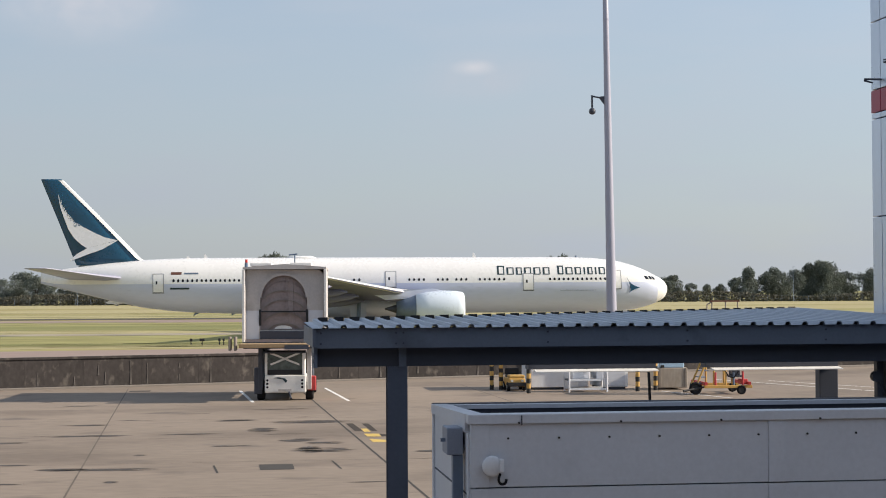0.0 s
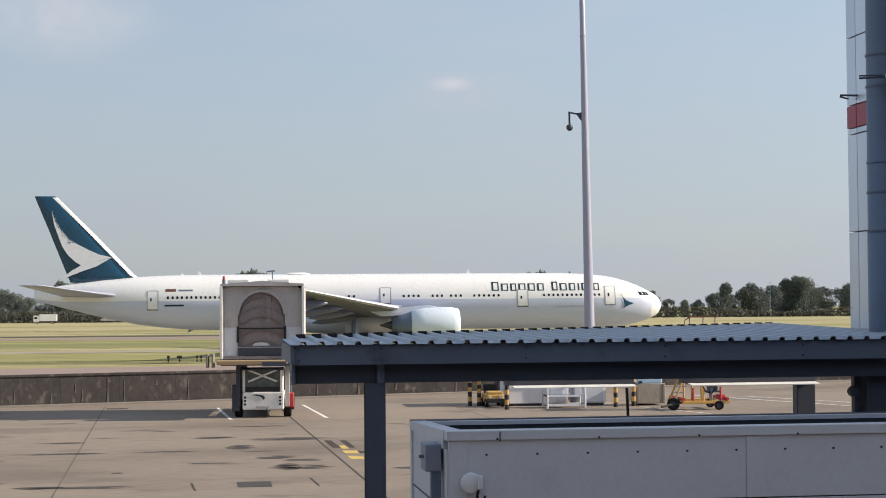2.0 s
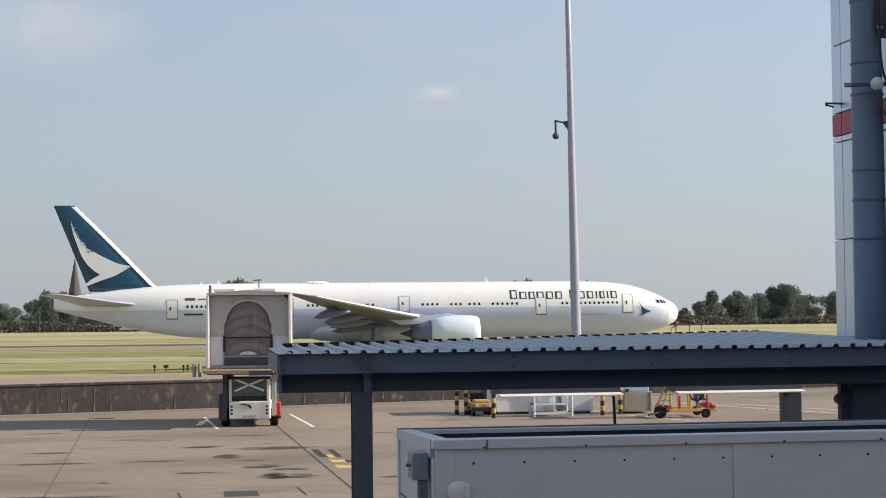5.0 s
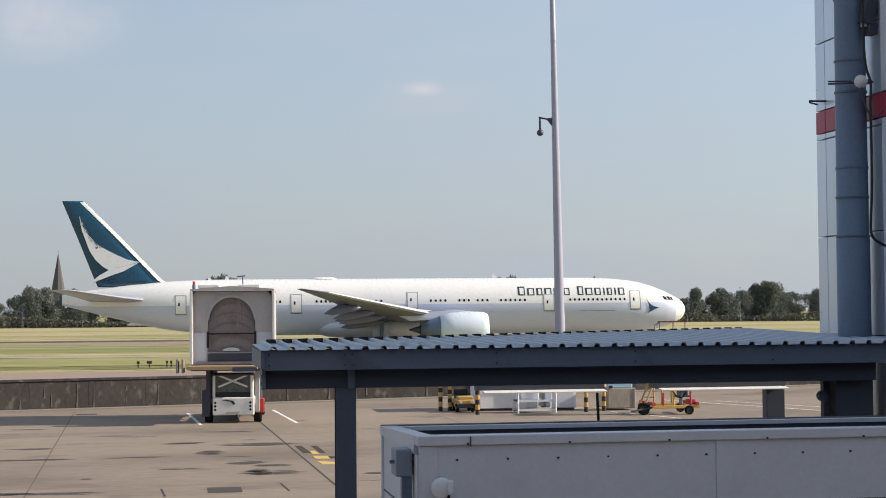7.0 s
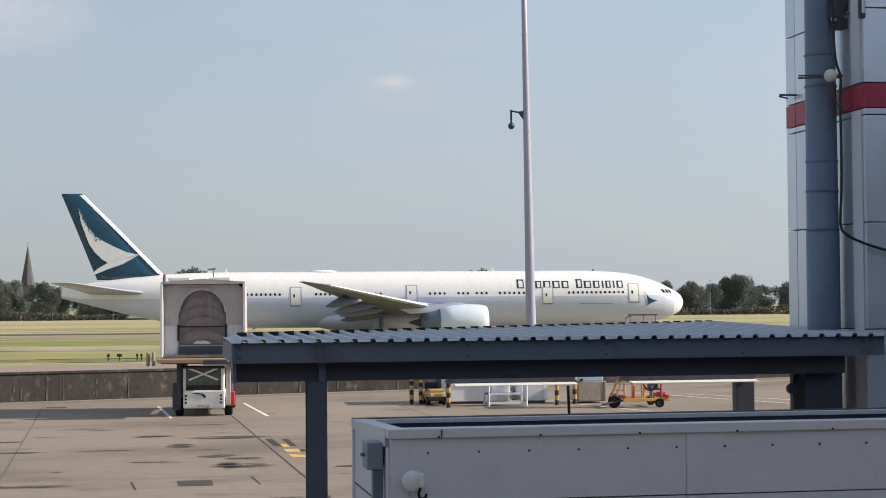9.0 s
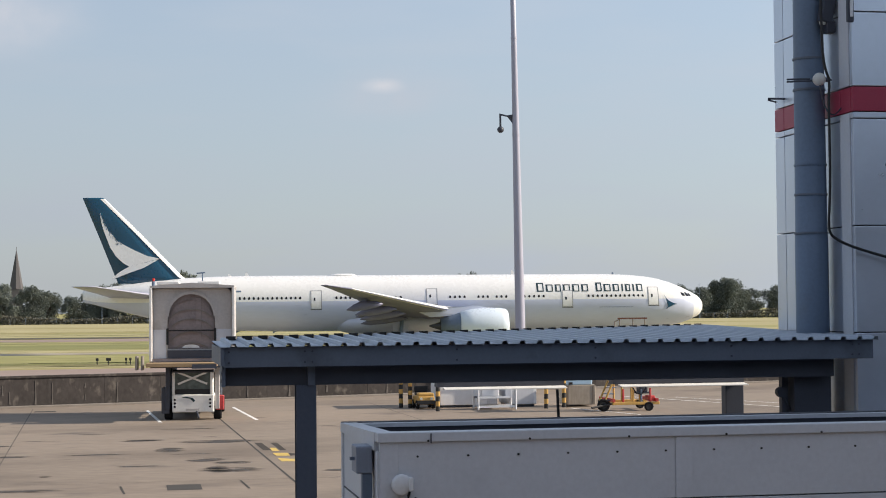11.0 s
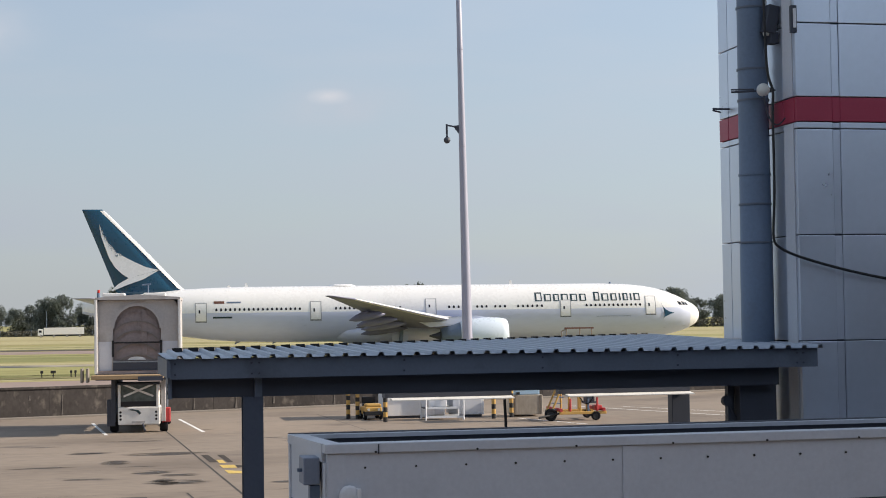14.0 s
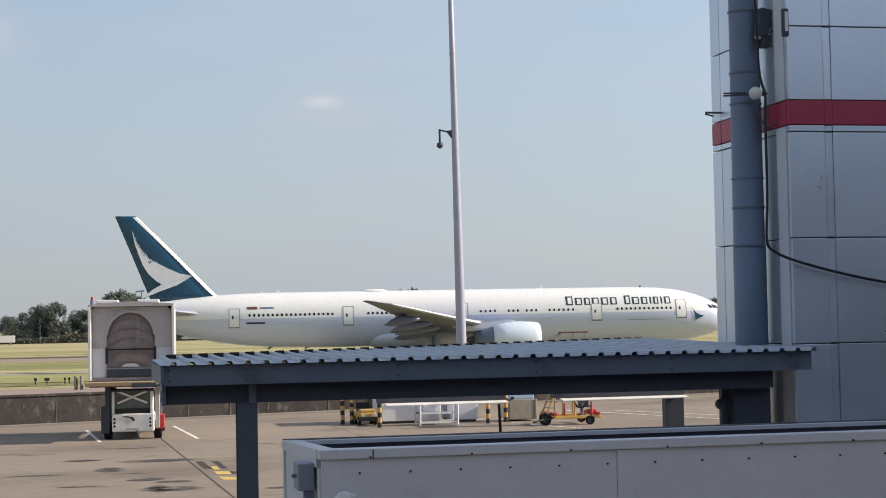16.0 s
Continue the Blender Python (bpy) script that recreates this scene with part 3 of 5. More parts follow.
# ---- airliner ----
STATIONS = [
    (0, 5.10, 5.06, 0.02), (0.1, 5.62, 4.62, 0.50), (0.35, 6.02, 4.15, 0.90), (0.78, 6.39, 3.82, 1.28), (1.5, 6.78, 3.48, 1.72),
    (2.2, 7.14, 3.22, 2.05), (2.9, 7.48, 3.02, 2.30), (4.24, 8.0, 2.72, 2.60), (5.7, 8.42, 2.52, 2.83), (7.0, 8.66, 2.46, 2.95),
    (9.1, 8.88, 2.44, 3.05), (12.0, 9.0, 2.44, 3.1), (30.0, 9.03, 2.44, 3.1), (51.0, 9.03, 2.50, 3.1), (55.5, 9.02, 2.62, 3.07),
    (58.8, 8.95, 2.86, 2.95), (62.0, 8.80, 3.28, 2.65), (65.6, 8.50, 4.08, 2.10), (69.8, 7.95, 5.14, 1.20), (72.0, 7.62, 5.72, 0.60),
    (73.3, 7.42, 6.05, 0.22), (73.57, 7.38, 6.13, 0.12)]
SPLIT_Z = 5.98


def body_at(s):
    for a, b in zip(STATIONS, STATIONS[1:]):
        if a[0] <= s <= b[0]:
            k = (s - a[0]) / (b[0] - a[0])
            return [u + (v - u) * k for u, v in zip(a[1:], b[1:])]
    return STATIONS[-1][1:]


def side_y(s, z):
    top, bot, w = body_at(s)
    c, h = (top + bot) / 2, (top - bot) / 2
    return -w * math.sqrt(max(0.0, 1 - ((z - c) / h) ** 2))


def skin_patch(parent, name, pts_of, rows, cols, mat, lift=0.012, label=""):
    """A thin plate that follows the body's curved side; pts_of(u, v) gives s and z."""
    bm = bmesh.new()
    grid = []
    for j in range(rows + 1):
        line = []
        for i in range(cols + 1):
            s, z = pts_of(i / cols, j / rows)
            line.append(bm.verts.new((-s, side_y(s, z) - lift, z)))
        grid.append(line)
    for j in range(rows):
        for i in range(cols):
            bm.faces.new((grid[j][i], grid[j][i + 1], grid[j + 1][i + 1], grid[j + 1][i]))
    bmesh.ops.recalc_face_normals(bm, faces=bm.faces)
    return part(name, bm, mat, parent, label)


def airfoil(le, te, y, z, t):
    """A wing section from le to te (distances aft) at y, z with thickness t."""
    c = te - le
    out = []
    for f, h in ((0, 0), (0.02, 0.32), (0.10, 0.72), (0.3, 1.0), (0.6, 0.72), (1.0, 0.04), (1.0, -0.02), (0.6, -0.35), (0.3, -0.62), (0.10, -0.5), (0.02, -0.22)):
        out.append((-(le + c * f), y, z + h * t * 0.6))
    return out


def airliner():
    root = empty("airliner", pose(52, 198, 0), "white twin-engine wide-body airliner with deep green tail fin taxiing", "airplane")
    # fuselage, split by paint at the sill line
    bm = bmesh.new()
    n = 36
    rings = []
    for s, top, bot, w in STATIONS:
        c, h = (top + bot) / 2, (top - bot) / 2
        a0 = math.asin(max(-0.6, min(0.6, (SPLIT_Z - c) / h)))
        up = [a0 + (math.pi - 2 * a0) * k / 18 for k in range(18)]
        dn = [math.pi - a0 + (math.pi + 2 * a0) * k / 18 for k in range(18)]
        rings.append([(-s, w * math.cos(a), c + h * math.sin(a)) for a in up + dn])
    loft(bm, rings)
    bmesh.ops.recalc_face_normals(bm, faces=bm.faces)
    bm.faces.ensure_lookup_table()
    for k, f in enumerate(bm.faces):
        if k < n * (len(rings) - 1) and k % n >= 18:
            if f.calc_center_median().x < -1.2:
                f.material_index = 1
    fus = part("fuselage", bm, [WHITEP, GREYP], root, "white upper and grey lower fuselage", smooth=True)
    # belly fairing
    bm = bmesh.new()
    loft(bm, [[(-s, w * math.cos(a), 3.45 + h * math.sin(a)) for a in [2 * math.pi * k / 20 for k in range(20)]] for s, w, h in ((23, 0.6, 0.5), (26, 2.6, 1.25), (31, 3.4, 1.55), (39, 3.4, 1.55), (43, 2.6, 1.2), (46, 0.7, 0.5))])
    part("belly_fairing", bm, GREYP, root, smooth=True)
    # wings
    for sgn in (-1, 1):
        bm = bmesh.new()
        loft(bm, [airfoil(le, te, sgn * y, z, t) for le, te, y, z, t in ((26.2, 40.2, 2.2, 4.2, 1.6), (27.9, 40.4, 4.0, 4.35, 1.45), (33.0, 41.1, 11.0, 5.05, 0.85), (38.6, 43.2, 20.0, 6.03, 0.55), (44.3, 46.5, 29.2, 7.05, 0.28), (47.0, 47.7, 32.3, 7.40, 0.08))])
        bmesh.ops.recalc_face_normals(bm, faces=bm.faces)
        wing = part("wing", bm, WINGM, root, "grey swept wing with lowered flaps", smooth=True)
        bm = bmesh.new()
        loft(bm, [[(-(le - 0.06), sgn * y, z + 0.03), (-(le + 0.35 * k), sgn * y, z + 0.30 * t + 0.05), (-(le + 0.5 * k), sgn * y, z), (-(le + 0.3 * k), sgn * y, z - 0.2 * t - 0.04)] for le, y, z, t, k in ((27.9, 4.0, 4.38, 1.45, 1.3), (33.0, 11.0, 5.07, 0.85, 1.0), (38.6, 20.0, 6.05, 0.55, 0.8), (44.3, 29.2, 7.06, 0.28, 0.5))])
        bmesh.ops.recalc_face_normals(bm, faces=bm.faces)
        part("slat", bm, WHITEP, wing, "pale metal leading edge", smooth=True)
        # flaps and their track fairings
        for le, te, ya, yb, z in ((39.2, 41.9, 4.2, 10.0, 4.35), (40.2, 42.2, 10.6, 13.2, 4.85), (40.4, 42.7, 13.6, 17.4, 5.2), (41.2, 43.2, 17.7, 22.0, 5.65)):
            bm = bmesh.new()
            loft(bm, [airfoil(le + d, te - 0.7 + d, sgn * y, z + dz, 0.36) for y, d, dz in ((ya, 0, 0), (yb, (yb - ya) * 0.26, (yb - ya) * 0.1))])
            bmesh.ops.transform(bm, matrix=Matrix.Translation((-le, 0, z)) @ Matrix.Rotation(radians(-13), 4, "Y") @ Matrix.Translation((le, 0, -z)), verts=bm.verts)
            bmesh.ops.recalc_face_normals(bm, faces=bm.faces)
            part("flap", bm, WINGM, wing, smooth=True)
        for s, y, z, ln in ((36.5, 7.0, 3.95, 6.0), (37.4, 13.4, 4.5, 5.6), (38.8, 17.6, 5.0, 5.0), (40.6, 21.8, 5.55, 4.3)):
            bm = bmesh.new()
            loft(bm, [[(-(s + ln * f), sgn * y + r * 0.6 * math.cos(a), z - 0.75 * f * f + r * math.sin(a)) for a in [2 * math.pi * k / 10 for k in range(10)]] for f, r in ((0, 0.05), (0.15, 0.34), (0.45, 0.50), (0.72, 0.40), (0.9, 0.04))])
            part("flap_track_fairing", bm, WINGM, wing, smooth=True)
        # engine
        ey, ez, es = sgn * 9.7, 3.05, 25.45
        bm = bmesh.new()
        prof = [(0.35, 1.50), (0.06, 1.58), (0.0, 1.68), (0.15, 1.84), (0.8, 1.98), (2.2, 2.03), (4.0, 1.92), (5.4, 1.62), (5.45, 1.55), (3.0, 1.5)]
        loft(bm, [[(-(es + a), ey + r * math.cos(t), ez + r * math.sin(t)) for a, r in prof] for t in [2 * math.pi * k / 32 for k in range(33)]], close=False, cap=False)
        bmesh.ops.remove_doubles(bm, verts=bm.verts, dist=0.001)
        bmesh.ops.recalc_face_normals(bm, faces=bm.faces)
        eng = part("engine", bm, ENGINEP, root, "large white engine nacelle", smooth=True)
        bm = bmesh.new()
        loft(bm, [[(-(es + a), ey + r * math.cos(t), ez + r * math.sin(t)) for a, r in ((4.9, 1.66), (5.6, 1.5), (6.6, 1.15), (7.6, 0.85), (7.6, 0.6), (5.2, 0.9))] for t in [2 * math.pi * k / 24 for k in range(25)]], close=True, cap=False)
        part("exhaust_nozzle", bm, GALV, eng, "bare metal exhaust", smooth=True)
        bm = rod(bmesh.new(), (-(es + 7.2), ey, ez), (-(es + 8.9), ey, ez), 0.6, 0.08, seg=16)
        part("exhaust_cone", bm, STEELD, eng)
        part("fan", rod(bmesh.new(), (-(es + 1.2), ey, ez), (-(es + 1.1), ey, ez), 1.52, seg=32), STEELD, eng)
        part("spinner", rod(bmesh.new(), (-(es + 1.1), ey, ez), (-(es + 0.35), ey, ez), 0.45, 0.03, seg=16), GALV, eng)
        bm = bmesh.new()
        loft(bm, [[(-(es + a), ey + e, z) for a, z, e in ((1.6, ez + 1.9, 0.02), (3.5, ez + 2.25, 0.22), (7.0, ez + 2.1, 0.25), (10.5, ez + 1.75, 0.2), (8.8, ez + 1.0, 0.2), (5.2, ez + 1.2, 0.3), (2.4, ez + 1.7, 0.2))], [(-(es + a), ey - e, z) for a, z, e in ((1.6, ez + 1.9, 0.02), (3.5, ez + 2.25, 0.22), (7.0, ez + 2.1, 0.25), (10.5, ez + 1.75, 0.2), (8.8, ez + 1.0, 0.2), (5.2, ez + 1.2, 0.3), (2.4, ez + 1.7, 0.2))]])
        bmesh.ops.recalc_face_normals(bm, faces=bm.faces)
        part("pylon", bm, GREYP, eng)
        # tailplane
        bm = bmesh.new()
        loft(bm, [airfoil(le, te, sgn * y, z, t) for le, te, y, z, t in ((63.0, 70.3, 1.0, 6.55, 0.75), (66.3, 71.4, 4.6, 6.95, 0.55), (71.2, 73.8, 10.4, 7.70, 0.22), (71.9, 73.9, 10.75, 7.74, 0.05))])
        bmesh.ops.recalc_face_normals(bm, faces=bm.faces)
        part("tailplane", bm, TAILP, root, "pale grey horizontal tailplane", smooth=True)
    # fin
    bm = bmesh.new()
    loft(bm, [[(-(le + (te - le) * f), t * h, z) for f, h in ((0, 0), (0.06, 0.6), (0.3, 1), (0.7, 0.6), (1, 0.06), (1, -0.06), (0.7, -0.6), (0.3, -1), (0.06, -0.6))] for le, te, z, t in ((61.4, 69.5, 8.2, 0.55), (62.2, 69.85, 9.0, 0.5), (67.0, 71.85, 14.0, 0.32), (71.05, 73.5, 18.0, 0.16), (71.25, 73.56, 18.2, 0.05))])
    bmesh.ops.recalc_face_normals(bm, faces=bm.faces)
    fin = part("tail_fin", bm, GREEN, root, "deep green tail fin with white wing emblem", smooth=True)
    bm = bmesh.new()
    loft(bm, [[(-(le - 0.06), 0, z), (-(le + 0.10), t * 0.55, z), (-(le + 0.48), t * 0.85, z), (-(le + 0.48), -t * 0.85, z), (-(le + 0.10), -t * 0.55, z)] for le, z, t in ((61.75, 8.72, 0.5), (62.2, 9.0, 0.5), (67.0, 14.0, 0.32), (71.05, 18.05, 0.16))])
    bmesh.ops.recalc_face_normals(bm, faces=bm.faces)
    part("fin_leading_edge", bm, WHITEP, fin, "bright pale leading edge")
    # emblem on both faces of the fin
    upper = [(71.57, 16.45), (71.07, 15.33), (70.57, 14.34), (69.74, 13.35), (68.78, 12.68), (67.50, 12.01), (66.20, 11.42), (64.75, 11.10)]
    lower = [(71.60, 16.30), (71.50, 15.80), (71.32, 14.87), (70.90, 13.69), (70.40, 12.37), (69.76, 11.38), (68.93, 10.59), (68.25, 10.18)]
    tail_lo = [(68.25, 10.18), (69.35, 9.55), (70.20, 8.84), (70.10, 8.71), (68.20, 9.46), (66.55, 10.03), (64.75, 11.07)]
    for sgn in (-1, 1):
        def fin_y(z):
            return sgn * (0.5 + (0.16 - 0.5) * (z - 9.0) / 9.0 + 0.03)
        bm = bmesh.new()
        a = [bm.verts.new((-s, fin_y(z), z)) for s, z in upper]
        b = [bm.verts.new((-s, fin_y(z), z)) for s, z in lower]
        for i in range(len(a) - 1):
            bm.faces.new((a[i], a[i + 1], b[i + 1], b[i]))
        c = [bm.verts.new((-s, fin_y(z), z)) for s, z in tail_lo]
        bm.faces.new(c)
        r = bmesh.ops.extrude_face_region(bm, geom=list(bm.faces))
        bmesh.ops.translate(bm, vec=(0, -sgn * 0.05, 0), verts=[v for v in r["geom"] if isinstance(v, bmesh.types.BMVert)])
        bmesh.ops.recalc_face_normals(bm, faces=bm.faces)
        emblem = part("fin_emblem", bm, WHITEP, fin, "white brush wing emblem")
        # dry brush flecks along the emblem's upper edge
        fleck = random.Random(5)
        bm = bmesh.new()
        for _ in range(110):
            k = fleck.uniform(0.1, 3.9)
            i, f = int(k), k - int(k)
            e = Vector(upper[i]).lerp(Vector(upper[i + 1]), f)
            w = Vector(lower[i]).lerp(Vector(lower[i + 1]), f)
            q = e.lerp(w, fleck.uniform(0.0, 1.0) ** 2 * 0.5)
            r = fleck.uniform(0.025, 0.055)
            y = fin_y(q.y) + sgn * 0.012
            bm.faces.new([bm.verts.new((-(q.x + dx * r), y, q.y + dz * r * 1.6)) for dx, dz in ((-1, -0.6), (0.4, -1), (1, 0.5), (-0.3, 1))])
        part("brush_flecks", bm, GREEN, emblem)
    # windows, one small dark pane each
    wz = 6.33
    bm = bmesh.new()
    pts = [(0.13 * math.cos(2 * math.pi * k / 12), 0.21 * math.sin(2 * math.pi * k / 12)) for k in range(12)]
    slab(bm, pts, -0.005, 0.02)
    first = None
    for s0, s1, count in ((8.05, 14.6, 13), (20.0, 22.85, 6), (24.45, 25.6, 3), (26.65, 27.75, 3), (29.4, 31.1, 4), (36.9, 37.5, 2), (41.75, 44.4, 6), (48.6, 58.2, 19)):
        for i in range(count):
            s = s0 + (s1 - s0) * i / max(count - 1, 1)
            if first is None:
                ob = first = part("cabin_window", bm, DARK, root)
            else:
                ob = new("cabin_window", first.data)
                ob.parent = root
            ob.location = (-s, side_y(s, wz), wz)
    # doors: outline frames that follow the skin
    for s0, z0, z1 in ((6.12, 5.25, 7.35), (16.54, 5.12, 7.0), (32.65, 5.55, 7.33), (46.14, 5.10, 7.18), (59.35, 5.03, 7.13)):
        w = 1.2
        door = skin_patch(root, "cabin_door", lambda u, v: (s0 + w * u, z0 + (z1 - z0) * v), 8, 2, WHITEP, 0.02, "outlined cabin door")
        for name, u0, u1, v0, v1 in (("door_seam", -0.04, 0.03, 0, 1), ("door_seam", 0.97, 1.04, 0, 1), ("door_seam", -0.04, 1.04, -0.03, 0.01), ("door_seam", -0.04, 1.04, 0.99, 1.025)):
            skin_patch(door, name, lambda u, v: (s0 + w * (u0 + (u1 - u0) * u), z0 + (z1 - z0) * (v0 + (v1 - v0) * v)), 6, 1, SEAM, 0.03)
        skin_patch(door, "door_window", lambda u, v: (s0 + w * (0.58 + 0.16 * u), z0 + (z1 - z0) * (0.44 + 0.18 * v)), 1, 1, DARK, 0.03)
        skin_patch(door, "sill_plate", lambda u, v: (s0 + w * (-0.05 + 1.1 * u), z0 - 0.12 + 0.07 * v), 1, 1, STEELD, 0.03)
    # airline title as plain blocks in its colour
    letters = [(0.95, 1.05), (0.95, 0.85), (0.8, 0.85), (0.95, 0.85), (0.95, 0.85), (0.9, 0.85), None, (0.8, 1.05), (0.95, 0.85), (0.85, 0.85), (0.4, 0.85), (0.7, 0.85), (0.4, 0.85), (0.85, 0.85)]
    total = sum(0.62 if g is None else g[0] + 0.07 for g in letters)
    k = 13.05 / total
    s = 20.85
    for g in letters:
        if g is None:
            s -= 0.62 * k
            continue
        w, h = g[0] * k, g[1] * 1.0
        a = 0.22
        if w < 0.5:
            skin_patch(root, "title_bar", lambda u, v: (s - w * 0.5 + 0.09 - 0.18 * u, 6.90 + h * v), 5, 1, NAVY, 0.014)
        else:
            # an open plain block: two uprights joined by thin bars
            for u0, u1, v0, v1 in ((0.06, 0.06 + a / w, 0, 1), (0.88 - 0.13 / w, 0.88, 0, 1), (0.06, 0.88, 0.87, 1.0), (0.06, 0.88, 0.0, 0.12)):
                skin_patch(root, "title_bar", lambda u, v: (s - w * (u0 + (u1 - u0) * u), 6.90 + h * (v0 + (v1 - v0) * v)), 3, 1, NAVY, 0.014)
        s -= (g[0] + 0.07) * k
    # nose emblem, registration and flag bars
    bm = bmesh.new()
    pts = [(5.47, 6.67), (5.2, 6.12), (4.82, 5.72), (4.35, 5.48), (3.77, 5.34), (4.4, 5.15), (4.85, 4.93), (5.22, 4.66), (4.95, 5.05), (4.85, 5.32), (5.08, 5.75), (5.3, 6.2)]
    vs = [bm.verts.new((-q, side_y(q, z) - 0.09, z)) for q, z in pts]
    bm.faces.new(vs)
    bmesh.ops.triangulate(bm, faces=bm.faces)
    part("nose_emblem", bm, GREEN, root, "dark green wing emblem")
    for q0, q1, z0, z1, m in ((57.3, 58.5, 7.05, 7.35, REDD), (55.4, 57.0, 7.10, 7.28, GALV), (56.4, 58.6, 5.35, 5.55, NAVY), (9.2, 13.4, 5.02, 5.06, GALV)):
        skin_patch(root, "marking_bar", lambda u, v: (q0 + (q1 - q0) * u, z0 + (z1 - z0) * v), 1, 3, m, 0.02)
    # cockpit panes
    for q0, q1, z0, z1 in ((1.72, 2.02, 6.26, 6.68), (2.08, 2.46, 6.27, 6.76), (2.54, 2.98, 6.28, 6.74)):
        skin_patch(root, "cockpit_pane", lambda u, v: (q0 + (q1 - q0) * u + 0.25 * v, z0 + (z1 - z0) * v * (0.8 + 0.2 * u)), 2, 2, DARK, 0.02)
    # antennas
    for q, h in ((22.9, 0.55), (54.4, 0.45), (56.4, 0.25)):
        part("antenna", slab(bmesh.new(), [(-q, 8.95), (-q - 0.5, 8.95), (-q - 0.45, 8.98 + h), (-q - 0.25, 8.98 + h)], -0.03, 0.03), WHITEP, root)
    bm = bmesh.new()
    loft(bm, [[(-q, w * math.cos(a), 8.95 + h * math.sin(a)) for a in [math.pi * i / 8 for i in range(9)]] for q, w, h in ((41.6, 0.1, 0.02), (42.4, 0.7, 0.28), (44.2, 0.7, 0.28), (45.6, 0.1, 0.02))], close=True)
    part("radome_dome", bm, WHITEP, root, smooth=True)
    for q, z in ((11.0, 9.02), (33.0, 2.6)):
        part("anti_collision_beacon", rod(bmesh.new(), (-q, 0, z - 0.1), (-q, 0, z + 0.15), 0.12), GALV, root)
    for q in (51.0, 55.4):
        part("belly_aerial", slab(bmesh.new(), [(-q, 2.62), (-q - 0.55, 2.62), (-q - 0.75, 2.32), (-q - 0.6, 2.32)], -0.03, 0.03), GALV, root)
    part("tail_skid", slab(bmesh.new(), [(-63.3, 3.75), (-65.6, 4.2), (-66.2, 3.85), (-65.9, 3.75)], -0.12, 0.12), WHITEP, root)
    # undercarriage
    ng = part("nose_gear", rod(bmesh.new(), (-5.9, 0, 0.5), (-5.9, 0, 3.2), 0.16), GALV, root)
    bm = rod(bmesh.new(), (-5.9, -0.5, 0.52), (-5.9, 0.5, 0.52), 0.1)
    part("axle", bm, GALV, ng)
    part("gear_door", bx(-7.2, -5.0, -0.75, -0.70, 1.9, 3.0), WHITEP, ng)
    gear = [wheel_parts(ng, -5.9, y, 0.53, 0.53, 0.38) for y in (-0.4, 0.4)]
    for sgn in (-1, 1):
        mg = part("main_gear", rod(bmesh.new(), (-37.2, sgn * 5.5, 0.6), (-37.0, sgn * 5.3, 4.0), 0.24), GALV, root)
        part("bogie_beam", bx(-38.8, -35.6, sgn * 5.5 - 0.15, sgn * 5.5 + 0.15, 0.52, 0.82), GALV, mg)
        part("gear_door", bx(-38.0, -36.2, sgn * 4.4 - 0.03, sgn * 4.4 + 0.03, 1.5, 3.2), GREYP, mg)
        for q in (35.7, 37.2, 38.7):
            for y in (-0.7, 0.7):
                gear.append(wheel_parts(mg, -q, sgn * 5.5 + y, 0.66, 0.66, 0.5))
    return root, gear


plane, plane_wheels = airliner()


# ---- open canopy with profiled roof ----
def roof_back(x):
    return 20.5 + (x - 0.97) * 0.52


